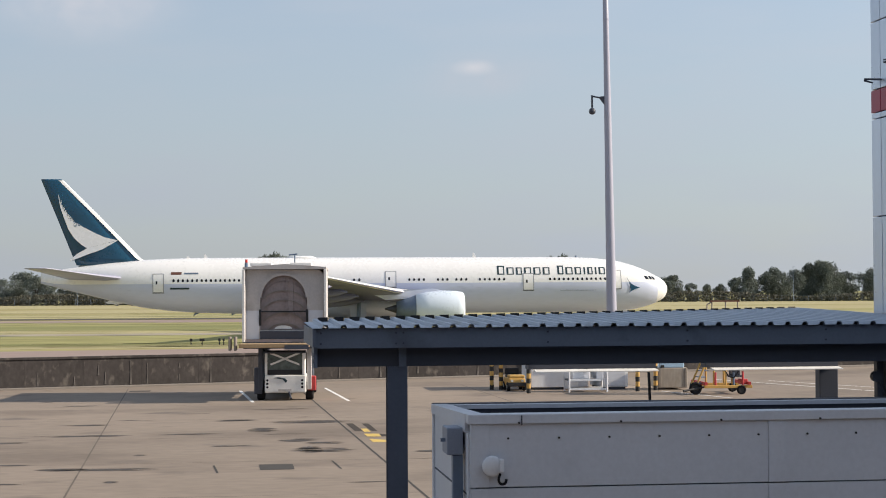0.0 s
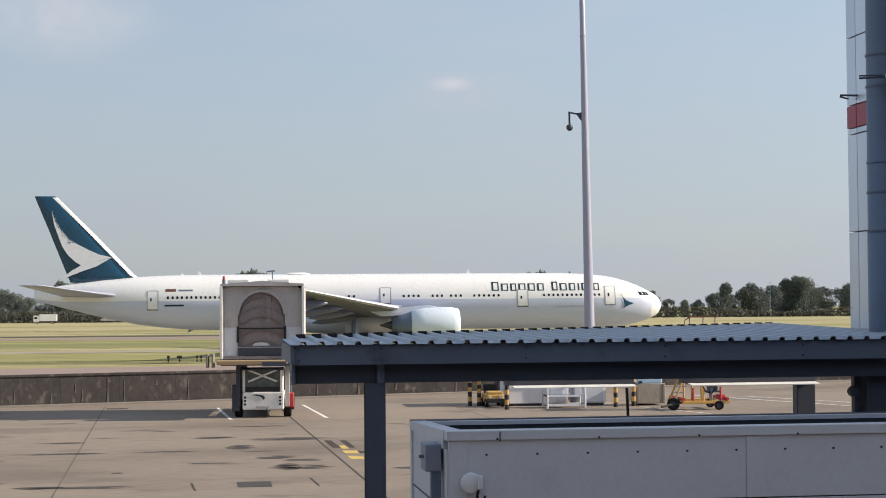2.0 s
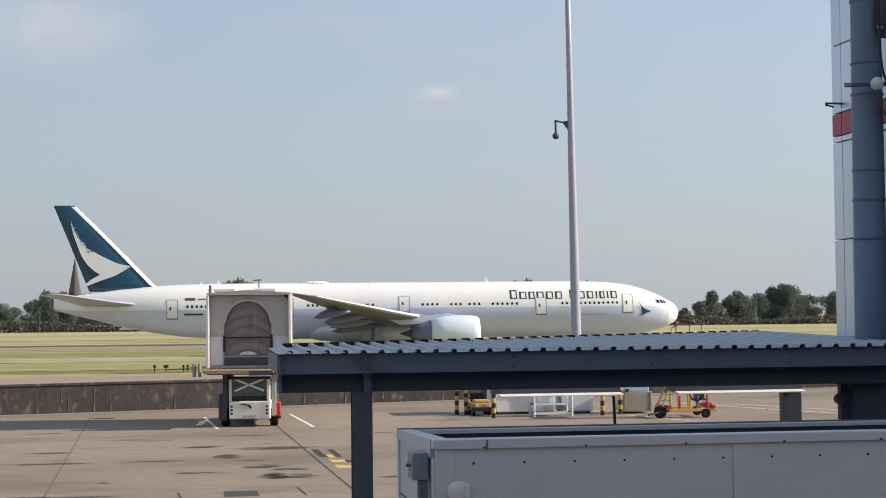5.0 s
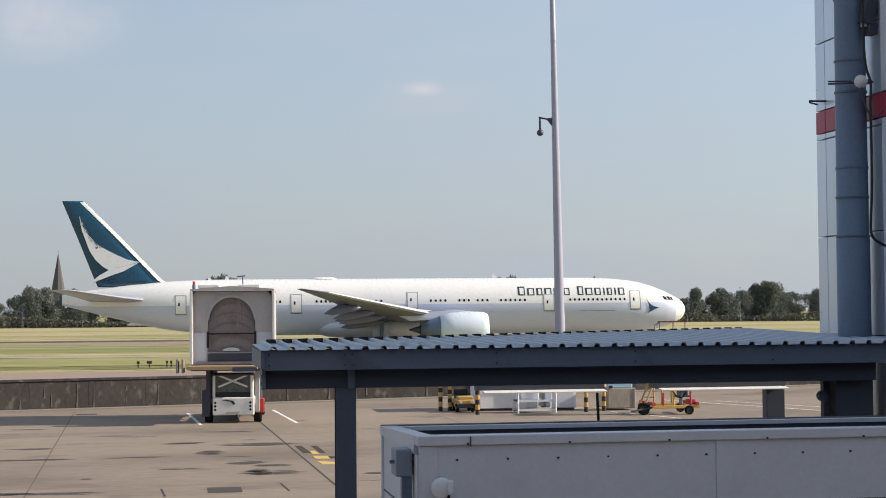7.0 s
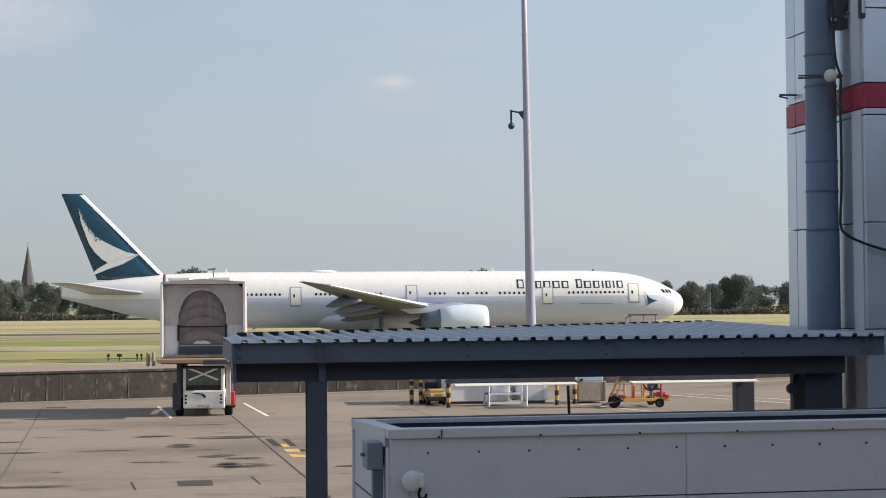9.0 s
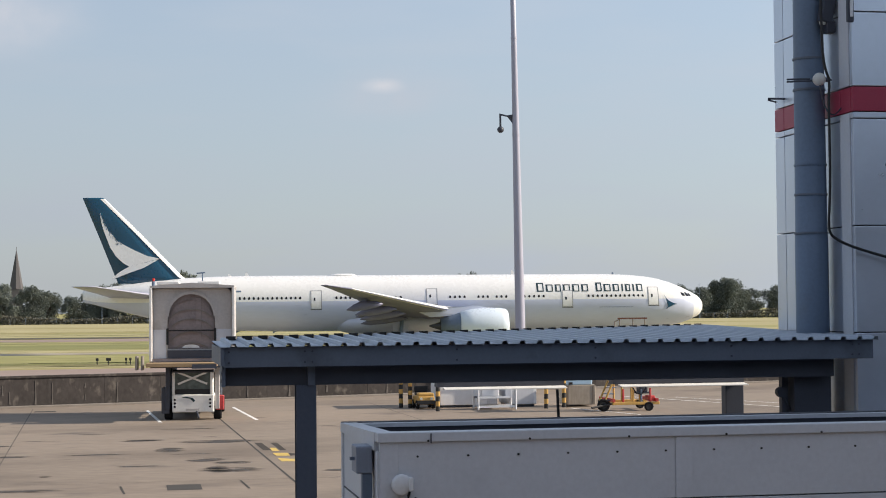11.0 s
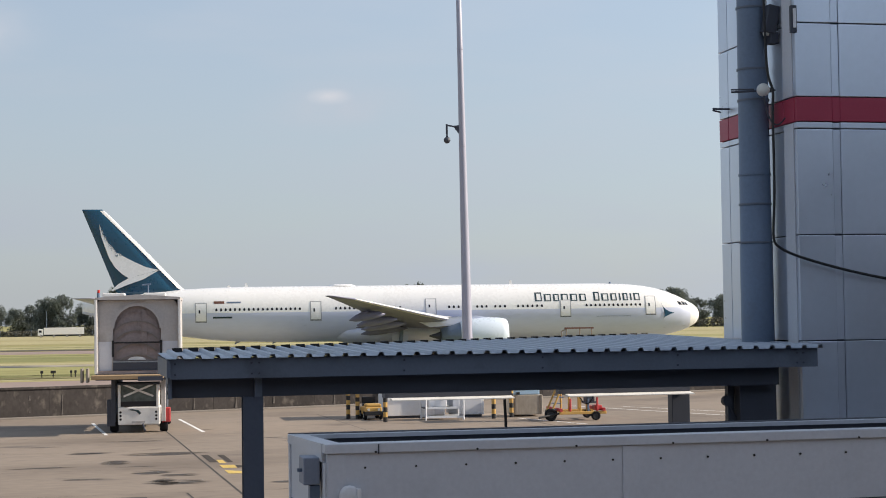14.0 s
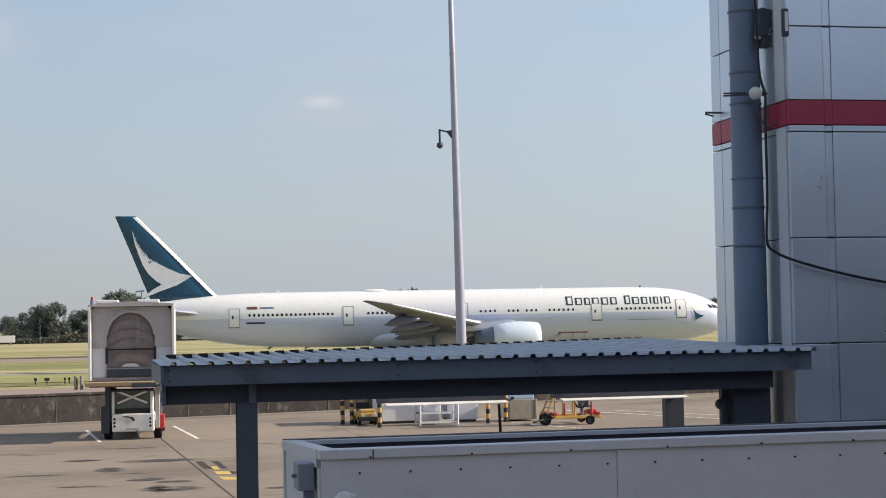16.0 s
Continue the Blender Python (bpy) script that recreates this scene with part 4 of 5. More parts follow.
def canopy():
    root = empty("canopy", pose(0, 0, 0), "open steel canopy with pale profiled sheet roof on dark posts", "canopy")
    x0, x1, yf, pitch = 0.93, 8.46, 18.34, 0.199
    prof = []
    x = x0
    while x < x1:
        for dx, dz in ((0, 0), (0.100, 0), (0.116, 0.036), (0.160, 0.036), (0.176, 0)):
            if x + dx <= x1:
                prof.append((x + dx, dz))
        x += pitch
    prof.append((x1, 0))
    bm = bmesh.new()
    for dz in (0, -0.006):
        rows = []
        for f in (0.0, 0.5, 1.0):
            rows.append([bm.verts.new((px, yf + (roof_back(px) - yf) * f, 4.605 + pz + dz + 0.015 * (roof_back(px) - yf) * f)) for px, pz in prof])
        for a, b in zip(rows, rows[1:]):
            for i in range(len(a) - 1):
                bm.faces.new((a[i], a[i + 1], b[i + 1], b[i]))
    part("roof_sheet", bm, ROOFM, root, "pale blue grey profiled roof sheet")
    # front channel with lips
    bm = bmesh.new()
    sec = ((18.40, 4.385), (18.50, 4.385), (18.50, 4.397), (18.415, 4.397), (18.415, 4.588), (18.50, 4.588), (18.50, 4.600), (18.40, 4.600))
    loft(bm, [[(x, y, z) for y, z in sec] for x in (0.97, 8.42)])
    bmesh.ops.recalc_face_normals(bm, faces=bm.faces)
    fascia = part("front_channel", bm, STEEL, root, "grey blue steel front channel")
    for xb in (1.02, 1.88, 3.52, 5.1, 6.7, 8.2):
        for dx in (-0.04, 0.04) if xb in (1.88, 8.2) else (0,):
            for z in (4.435, 4.55):
                part("bolt", rod(bmesh.new(), (xb + dx, 18.40, z), (xb + dx, 18.385, z), 0.012, seg=6), STEELD, fascia)
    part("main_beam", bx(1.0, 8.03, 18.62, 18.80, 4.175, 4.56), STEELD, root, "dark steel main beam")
    part("splice_plate", bx(1.89, 1.97, 18.56, 18.62, 4.175, 4.41), STEEL, root)
    bm = bx(0.93, 0.968, 18.36, 20.45, 4.40, 4.60, bevel=0.004)
    part("side_channel", bm, STEEL, root)
    part("end_plate", bx(0.95, 0.99, 18.5, 18.9, 4.17, 4.42), STEEL, root)
    for z in (4.24, 4.31):
        part("bolt", rod(bmesh.new(), (0.945, 18.6, z), (0.955, 18.6, z), 0.025, seg=8), BLACKP, root)
    # front post, an I section
    bm = bx(1.765, 1.985, 18.60, 18.615, 0, 4.175)
    box(bm, 1.765, 1.985, 18.785, 18.80, 0, 4.175)
    box(bm, 1.87, 1.88, 18.615, 18.785, 0, 4.175)
    box(bm, 1.68, 2.07, 18.5, 18.9, 0, 0.02)
    part("post", bm, STEELP, root, "dark grey blue steel post")
    # black pieces added between the ribs along the rear edge
    first, k = None, 0
    while x0 + 0.176 + pitch * k + 0.13 < x1:
        if first is None:
            x, ring = x0 + 0.176, []
            for dx in (0.0, 0.124):
                yb = roof_back(x + dx) - 0.03
                zb = 4.606 + 0.015 * (yb - yf)
                ring.append([(x + dx, yb, zb), (x + dx, yb + 0.025, zb), (x + dx, yb + 0.025, zb + 0.05), (x + dx, yb, zb + 0.05)])
            bm = loft(bmesh.new(), ring)
            bmesh.ops.recalc_face_normals(bm, faces=bm.faces)
            first = part("rib_closure", bm, BLACKP, root)
        else:
            new("rib_closure", first.data).parent = root
        k += 1
    for k, ob in enumerate(o for o in root.children if o.name.startswith("rib_closure")):
        ob.location = (pitch * k, 0.52 * pitch * k, 0.015 * 0.52 * pitch * k)
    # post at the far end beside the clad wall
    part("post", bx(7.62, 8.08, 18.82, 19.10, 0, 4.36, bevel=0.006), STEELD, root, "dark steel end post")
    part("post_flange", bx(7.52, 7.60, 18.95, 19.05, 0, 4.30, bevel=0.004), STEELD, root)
    # rear corner post and the two rear rails; white strips paint their sunlit edge
    part("post", bx(8.93, 9.22, 24.80, 25.0, 0, 3.80, bevel=0.01), STEELD, root)
    for xa, xb in ((4.43, 6.36), (7.12, 9.19)):
        part("rear_rail", bx(xa, xb, 24.71, 24.95, 3.838, 4.02), STEELD, root, "dark rear rail")
        bm = bmesh.new()
        loft(bm, [[(x, 24.50, 3.80), (x, 24.70, 3.80), (x, 24.70, 3.836), (x, 24.50, 3.812)] for x in (xa + 0.08, xb)])
        bmesh.ops.recalc_face_normals(bm, faces=bm.faces)
        part("rail_strip", bm, PAINTW, root, "pale strip painted as a sunlit rail edge")
    part("hanger_pipe", rod(bmesh.new(), (6.19, 24.3, 2.7), (6.15, 24.3, 3.80), 0.022), BLACKP, root)
    part("rear_bracket", bx(6.30, 7.2, 24.75, 24.85, 3.95, 4.0), STEELD, root)
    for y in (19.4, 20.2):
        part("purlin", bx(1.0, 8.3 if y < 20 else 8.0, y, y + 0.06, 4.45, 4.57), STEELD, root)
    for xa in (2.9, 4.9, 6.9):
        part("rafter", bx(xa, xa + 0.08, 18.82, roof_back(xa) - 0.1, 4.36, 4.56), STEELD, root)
    return root


canopy()


# ---- plant enclosure ----
def plant_unit():
    root = empty("plant_enclosure", pose(0, 0, 0), "large grey steel panelled plant enclosure with open recessed top", "enclosure")
    x0, x1, y0, y1, zt = 2.09, 11.5, 14.5, 17.25, 3.87
    # rim around the recess
    part("front_rim", bx(x0 - 0.02, x1, y0 - 0.03, y0 + 0.16, zt - 0.020, zt + 0.065, bevel=0.008), UNITM, root, "pressed grey rim")
    part("back_rim", bx(x0, x1, y1 - 0.16, y1, zt - 0.026, zt - 0.012, bevel=0.003), UNITSHADE, root, "dark rear lip")
    bm = loft(bmesh.new(), [[(x0 - 0.025, y, zt - 0.10), (x0 + 0.14, y, zt - 0.10), (x0 + 0.14, y, z), (x0 - 0.025, y, z)] for y, z in ((y0 + 0.162, zt + 0.06), (y1 - 0.162, zt - 0.014))])
    bmesh.ops.recalc_face_normals(bm, faces=bm.faces)
    part("side_rim", bm, UNITM, root)
    # recess floor, base and ledge are coloured dark for the shade inside
    part("recess_floor", bx(x0 + 0.142, x1, y0 + 0.16, y1 - 0.16, zt - 0.42, zt - 0.40), UNITSHADE, root, "recessed deck darkened as shade")
    part("recess_wall", bx(x0 + 0.14, x1, y1 - 0.30, y1 - 0.17, zt - 0.058, zt - 0.018), UNITM, root)
    part("recess_base", bx(x0 + 0.14, x1, y1 - 0.28, y1 - 0.17, zt - 0.40, zt - 0.059), UNITSHADE, root)
    part("recess_ledge", bx(x0 + 0.6, x1, y1 - 0.75, y1 - 0.32, zt - 0.40, zt - 0.16, bevel=0.01), UNITSHADE, root)
    part("back_panel", bx(x0, x1, y1 - 0.15, y1 - 0.10, 0.05, zt - 0.027), UNITM, root)
    part("side_panel", bx(x0, x0 + 0.05, y0 + 0.05, y1 - 0.162, 0.05, zt - 0.101), UNITM, root, "grey side panel")
    for ya in (y0 + 0.02, y1 - 0.26):
        part("side_stile", bx(x0 - 0.018, x0, ya, ya + 0.10, 0.05, zt - 0.101), UNITM, root)
    part("side_seam", bx(x0 - 0.006, x0, y0 + 0.13, y1 - 0.27, 3.22, 3.235), JOINT, root)
    # front skin: two tiers of wide panels with a dark gap between
    seam_z = 3.30
    edges = [(x0, x0 + 0.16), (x0 + 0.161, 4.744), (4.745, 4.90), (4.901, 7.554), (7.555, 7.71), (7.711, x1)]
    for xa, xb in edges:
        narrow = xb - xa < 0.3
        for za, zb in ((seam_z + 0.006, zt - 0.023), (0.05, seam_z - 0.006)):
            dy = 0.012 if narrow else 0.0
            part("front_panel", bx(xa, xb, y0 - dy, y0 + 0.045, za, zb, bevel=0.003), UNITM, root)
    part("front_backing", bx(x0 + 0.05, x1, y0 + 0.05, y0 + 0.09, 0.05, zt - 0.023), STEEL, root)
    rivet = None
    xs = [x0 + 0.33 + 0.447 * i for i in range(21)]
    for x in xs:
        if rivet is None:
            ob = part("rivet", rod(bmesh.new(), (0, 0.0, 0), (0, -0.012, 0), 0.010, seg=8), BLACKP, root)
            rivet = ob.data
        else:
            ob = new("rivet", rivet)
            ob.parent = root
        ob.location = (x, y0, zt - 0.145)
    for x in [x0 + 0.42 + 0.9 * i for i in range(10)]:
        ob = new("rivet", rivet)
        ob.parent = root
        ob.location = (x, y0 - 0.03, zt - 0.010)
    part("end_panel", bx(x1, x1 + 0.05, y0, y1, 0.05, zt), UNITM, root)
    part("plinth", bx(x0 + 0.05, x1, y0 + 0.05, y1 - 0.05, 0, 0.05), COPING, root)
    # switch box, conduit and the round covered socket
    sw = part("switch_box", bx(x0 - 0.165, x0 - 0.02, y0 + 0.30, y0 + 0.62, 3.56, 3.80, bevel=0.012), BOXG, root, "small blue grey switch box")
    part("switch_lever", bx(x0 - 0.205, x0 - 0.165, y0 + 0.40, y0 + 0.44, 3.67, 3.70), GALV, sw)
    part("conduit_trunk", bx(x0 - 0.11, x0 - 0.02, y0 + 0.32, y0 + 0.42, 0.05, 3.555, bevel=0.005), GALV, root)
    bm = bmesh.new()
    loft(bm, [[(2.275 + r * math.cos(a), y0 - d, 3.49 + r * math.sin(a)) for a in [2 * math.pi * k / 12 for k in range(12)]] for r, d in ((0.085, 0.0), (0.092, 0.03), (0.09, 0.06), (0.07, 0.075))])
    sock = part("socket_cover", bm, CABINM, root, "white round weatherproof socket cover", smooth=True)
    part("latch", bx(2.33, 2.37, y0 - 0.10, y0 - 0.02, 3.44, 3.555, bevel=0.01), CABINM, sock)
    bm = bmesh.new()
    pts = [(2.34, 3.43), (2.325, 3.385), (2.33, 3.35), (2.355, 3.335), (2.385, 3.345), (2.395, 3.38)]
    for a, b in zip(pts, pts[1:]):
        rod(bm, (a[0], y0 - 0.06, a[1]), (b[0], y0 - 0.06, b[1]), 0.012, seg=6)
    part("cable_hook", bm, RUBBER, sock, "black cable hook")
    for x in (2.53,):
        part("rim_clip", bx(x, x + 0.010, y0 - 0.040, y0 - 0.028, zt - 0.03, zt + 0.055), STEELD, root)
    return root


plant_unit()


# ---- clad building with red band, vent pipe and cable ----
def clad_building():
    root = empty("building_east", pose(0, 0, 0), "silver white clad building corner with red band", "building", "", "structure")
    zs = [0.0, 0.78, 2.08, 3.37, 4.67, 5.96, 7.26]
    ys = 19.2
    tiers = list(zip(zs, zs[1:])) + [(7.26, 7.345), (7.65, 8.56), (8.56, 9.86), (9.86, 11.16), (11.16, 12.46), (12.46, 13.76)]
    cols = [(8.58, 9.05), (9.155, 11.35), (11.455, 13.65), (13.755, 15.95)]
    strips = [(9.05, 9.155), (11.35, 11.455), (13.65, 13.755)]
    core = bx(8.64, 15.9, 19.26, 21.66, 0, 13.7)
    part("core", core, JOINT, root)
    # unseen building length, added to keep sun off canopy and enclosure
    part("annexe_core", bx(15.96, 52, 19.3, 21.6, 0, 13.7), CLAD, root)
    for xa, xb in cols:
        for za, zb in tiers:
            part("cladding_panel", bx(xa, xb, ys, ys + 0.055, za + 0.007, zb - 0.007, bevel=0.006), CLAD, root)
        part("red_panel", bx(xa, xb, ys - 0.004, ys + 0.055, 7.35, 7.645, bevel=0.006), CLADR, root, "dark red band panel")
    for xa, xb in strips:
        for za, zb in tiers:
            part("joint_strip", bx(xa + 0.004, xb - 0.004, ys + 0.012, ys + 0.06, za + 0.012, zb - 0.012, bevel=0.004), CLAD, root)
        part("joint_strip", bx(xa + 0.002, xb - 0.002, ys - 0.002, ys + 0.06, 7.35, 7.645), CLADR, root)
    # side face
    x = 8.58
    for ya, yb in ((19.262, 19.56), (19.575, 21.39), (21.405, 21.72)):
        for za, zb in tiers:
            part("cladding_panel", bx(x, x + 0.055, ya, yb, za + 0.007, zb - 0.007, bevel=0.006), CLAD, root)
        part("red_panel", bx(x - 0.004, x + 0.055, ya, yb, 7.35, 7.645, bevel=0.006), CLADR, root)
    for za, zb in ((0.0, 7.33), (7.66, 13.75)):
        part("corner_strip", bx(8.562, 8.579, 19.27, 19.55, za, zb, bevel=0.004), UNITM, root, "greyer corner strip")
    part("parapet", bx(8.54, 52, 19.16, 21.76, 13.77, 13.95, bevel=0.02), CLAD, root)
    part("rear_panel", bx(8.64, 15.9, 21.66, 21.72, 0, 13.7), CLAD, root)
    return root


clad_building()


def unseen_walls():
    """Unseen walls beside and behind the camera, added to block sun and darken reflections."""
    tagged(part("wall_east", bx(24.0, 44.0, 7.4, 19.1, 0, 18.0), UNSEENW), "plain dark grey unseen wall added to shape the light", "wall", "", "structure")
    tagged(part("wall_south", bx(-40.0, 70.0, -6.6, -2.6, 0, 11.0), UNSEENW), "plain dark grey unseen wall added to shape the light", "wall", "", "structure")


unseen_walls()


def vent_pipe():
    root = empty("vent_pipe", pose(8.335, 19.95, 0), "tall galvanised grey vent pipe beside the clad wall", "pipe")
    bm = bmesh.new()
    rings = []
    for z, r in ((0, 0.205), (4.6, 0.205), (5.87, 0.205), (5.88, 0.198), (7.62, 0.19), (8.8, 0.185), (14.5, 0.18)):
        rings.append([(r * math.cos(a), r * math.sin(a), z) for a in [2 * math.pi * k / 28 for k in range(28)]])
    loft(bm, rings)
    part("shaft", bm, GALV, root, smooth=True)
    for z, r in ((5.90, 0.207), (6.38, 0.203), (6.75, 0.200), (7.69, 0.198), (8.08, 0.197), (8.86, 0.194), (9.9, 0.192)):
        bm = bmesh.new()
        loft(bm, [[((r + e) * math.cos(a), (r + e) * math.sin(a), z + h) for e, h in ((-0.01, -0.012), (0.004, -0.012), (0.004, 0.012), (-0.01, 0.012))] for a in [2 * math.pi * k / 28 for k in range(29)]], cap=False)
        part("joint_ring", bm, STEEL if z != 6.75 else GALV, root)
    # pale curved patch on the upper right of the shaft
    bm = bmesh.new()
    loft(bm, [[(0.192 * math.cos(radians(a)), 0.192 * math.sin(radians(a)), z) for z in (8.78, 9.25)] for a in range(-58, -19, 6)], close=False, cap=False)
    part("pale_sleeve", bm, PAINTW, root, "pale patch on the pipe")
    part("flashing", bx(-0.28, 0.16, -0.28, 0.28, 4.62, 4.655, bevel=0.01), GALV, root)
    return root


vent_pipe()


def globe_lamp():
    root = empty("globe_lamp", pose(8.29, 19.52, 7.77), "round opal globe lamp on a bracket across the pipe", "lamp")
    bm = bmesh.new()
    bmesh.ops.create_uvsphere(bm, u_segments=20, v_segments=12, radius=0.082)
    part("globe", bm, LAMPG, root, smooth=True)
    bm = rod(bmesh.new(), (-0.40, 0.05, -0.03), (0.18, 0.05, 0.005), 0.012)
    rod(bm, (-0.40, 0.05, 0.0), (-0.1, 0.05, 0.01), 0.010)
    part("bracket", bm, STEELD, root)
    part("holder", rod(bmesh.new(), (0.05, 0.03, 0), (0.15, 0.05, 0.005), 0.03), STEELD, root)


globe_lamp()


def wall_floodlight():
    root = empty("floodlight", pose(8.49, 19.72, 8.66) @ Matrix.Scale(0.8, 4), "dark square floodlight fixed to the clad wall", "floodlight")
    part("housing", bx(-0.11, 0.08, -0.12, 0.12, -0.20, 0.24, bevel=0.015, m=Matrix.Rotation(radians(12), 4, "Y")), STEELD, root)
    part("lower_housing", bx(-0.04, 0.10, -0.10, 0.10, -0.36, -0.18, bevel=0.012), STEELD, root)
    part("lens", rod(bmesh.new(), (-0.13, -0.03, -0.2), (-0.05, -0.03, -0.2), 0.035), LAMPG, root)
    part("arm", bx(0.05, 0.13, -0.03, 0.03, -0.05, 0.05), STEELD, root)
    sec = empty("junction_box", pose(8.605, 19.16, 8.62), "small grey junction box on the corner trim", "box")
    part("body", bx(-0.10, -0.02, -0.03, 0.03, -0.20, 0.14, bevel=0.01), STEELD, sec)
    part("cover", bx(-0.075, -0.035, -0.04, -0.03, -0.14, 0.10, bevel=0.004), CABINM, sec)


wall_floodlight()


def wall_bracket():
    root = empty("wall_bracket", pose(8.56, 21.45, 7.76), "small dark steel bracket on the clad wall", "bracket")
    bm = rod(bmesh.new(), (0.02, -0.1, 0.0), (-0.16, 0.05, 0.02), 0.014)
    rod(bm, (-0.03, 0.1, -0.02), (-0.16, 0.05, 0.0), 0.012)
    part("arm", bm, STEELD, root)


wall_bracket()


def cable():
    cu = bpy.data.curves.new("cable", "CURVE")
    cu.dimensions, cu.bevel_depth, cu.bevel_resolution = "3D", 0.017, 2
    sp = cu.splines.new("NURBS")
    pts = [(8.10, 9.9), (8.13, 9.2), (8.14, 8.85), (8.15, 8.43), (8.16, 8.0), (8.19, 7.83), (8.245, 7.70), (8.225, 7.47), (8.23, 7.1), (8.23, 6.4), (8.20, 5.98), (8.215, 5.86), (8.28, 5.80), (8.45, 5.715), (8.8, 5.61), (9.24, 5.5), (9.75, 5.40), (10.5, 5.29), (11.5, 5.2)]
    sp.points.add(len(pts) - 1)
    for p, (x, z) in zip(sp.points, pts):
        p.co = (x, 19.10, z, 1)
    sp.use_endpoint_u, sp.order_u = True, 3
    cu.materials.append(BLACKP)
    tagged(new("cable", cu), "black cable hanging down the pipe and along the wall", "cable")
    cu = bpy.data.curves.new("lamp_lead", "CURVE")
    cu.dimensions, cu.bevel_depth = "3D", 0.010
    sp = cu.splines.new("NURBS")
    pts = [(8.29, 7.70), (8.31, 7.55), (8.36, 7.40), (8.43, 7.33), (8.50, 7.34), (8.56, 7.42)]
    sp.points.add(len(pts) - 1)
    for p, (x, z) in zip(sp.points, pts):
        p.co = (x, 19.5, z, 1)
    sp.use_endpoint_u, sp.order_u = True, 3
    cu.materials.append(STEELD)
    tagged(new("lamp_lead", cu), "thin dark lead looping from the globe lamp", "cable")


cable()


def round_lamp():
    root = empty("bulkhead_lamp", pose(7.50, 18.92, 3.985), "dark round lamp on an arm beside the pipe", "lamp")
    part("head", rod(bmesh.new(), (0, -0.03, 0), (0, 0.05, 0), 0.062, seg=18), STEELD, root)
    part("arm", rod(bmesh.new(), (0.03, 0.02, -0.05), (0.12, 0.02, -0.22), 0.012), STEELD, root)


round_lamp()


# ---- apron mast ----
def mast():
    root = empty("mast", pose(22.64, 98.0, 0, 0, -0.72, 0), "tall tapered pale grey mast with a small side camera", "mast")
    bm = bmesh.new()
    loft(bm, [[(r * math.cos(a), r * math.sin(a), z) for a in [2 * math.pi * k / 20 for k in range(20)]] for z, r in ((0, 0.33), (4, 0.30), (12, 0.235), (20, 0.175), (30, 0.13))])
    part("shaft", bm, POLEM, root, smooth=True)
    part("base_plate", bx(-0.45, 0.45, -0.45, 0.45, 0, 0.05), GALV, root)
    for z in (9.0, 15.2, 21.0):
        r = 0.245 - (z - 8) * 0.0062
        part("collar", rod(bmesh.new(), (0, 0, z), (0, 0, z + 0.12), r + 0.02, seg=20), POLEM, root)
    arm = part("bracket_arm", rod(bmesh.new(), (-0.2, 0, 16.35), (-0.95, 0, 16.5), 0.05), STEELD, root)
    part("gusset", slab(bmesh.new(), [(-0.18, 16.5), (-0.55, 16.45), (-0.18, 15.95)], -0.03, 0.03), STEELD, arm)
    bm = rod(bmesh.new(), (-0.93, 0, 16.55), (-0.93, 0, 15.75), 0.06)
    part("camera_stem", bm, STEELD, arm)
    bm = bmesh.new()
    bmesh.ops.create_uvsphere(bm, u_segments=14, v_segments=10, radius=0.20)
    bmesh.ops.translate(bm, vec=(-0.93, 0, 15.6), verts=bm.verts)
    part("camera_dome", bm, STEELD, arm, "dark dome camera", smooth=True)


mast()


# ---- apron equipment ----
def bollard(x, y, h):
    root = empty("bollard", pose(x, y, 0), "black and yellow striped steel bollard", "bollard", "striped bollards")
    n = 6
    for i in range(n):
        part("band", rod(bmesh.new(), (0, 0, h * i / n), (0, 0, h * (i + 1) / n), 0.105, seg=14), YELLOW if i % 2 else BLACKP, root)
    bm = bmesh.new()
    bmesh.ops.create_uvsphere(bm, u_segments=12, v_segments=6, radius=0.105)
    bmesh.ops.translate(bm, vec=(0, 0, h), verts=bm.verts)
    part("cap", bm, YELLOW, root)


for x, y, h in ((13.36, 85.0, 1.42), (13.82, 84.9, 1.3), (14.65, 81.6, 1.45), (20.21, 82.1, 1.45), (21.3, 82.8, 1.45)):
    bollard(x, y, h)


def tug():
    root = empty("baggage_tug", pose(14.42, 84.4, 0) @ Matrix.Scale(0.78, 4), "small yellow baggage tug with dark seat", "tug")
    part("body", bx(-0.55, 0.55, -1.1, 1.1, 0.28, 0.82, bevel=0.08), YELLOW, root)
    part("bonnet", bx(-0.5, 0.5, -1.05, -0.2, 0.82, 1.02, bevel=0.06), YELLOW, root)
    part("bumper", bx(-0.6, 0.6, -1.22, -1.1, 0.3, 0.55, bevel=0.03), BLACKP, root)
    part("seat", bx(-0.45, 0.45, 0.2, 0.9, 0.82, 1.0, bevel=0.05), BLACKP, root)
    part("backrest", bx(-0.45, 0.45, 0.85, 1.0, 1.0, 1.4, bevel=0.05), BLACKP, root)
    for x in (-0.33, 0.33):
        part("headlight", rod(bmesh.new(), (x, -1.1, 0.66), (x, -1.12, 0.66), 0.09), LAMPG, root)
        for y in (-0.7, 0.7):
            t = wheel_parts(root, 0, 0, 0, 0.28, 0.2)
            t.matrix_basis = pose(x * 1.55, y, 0.28, 0, 0, 90)


tug()


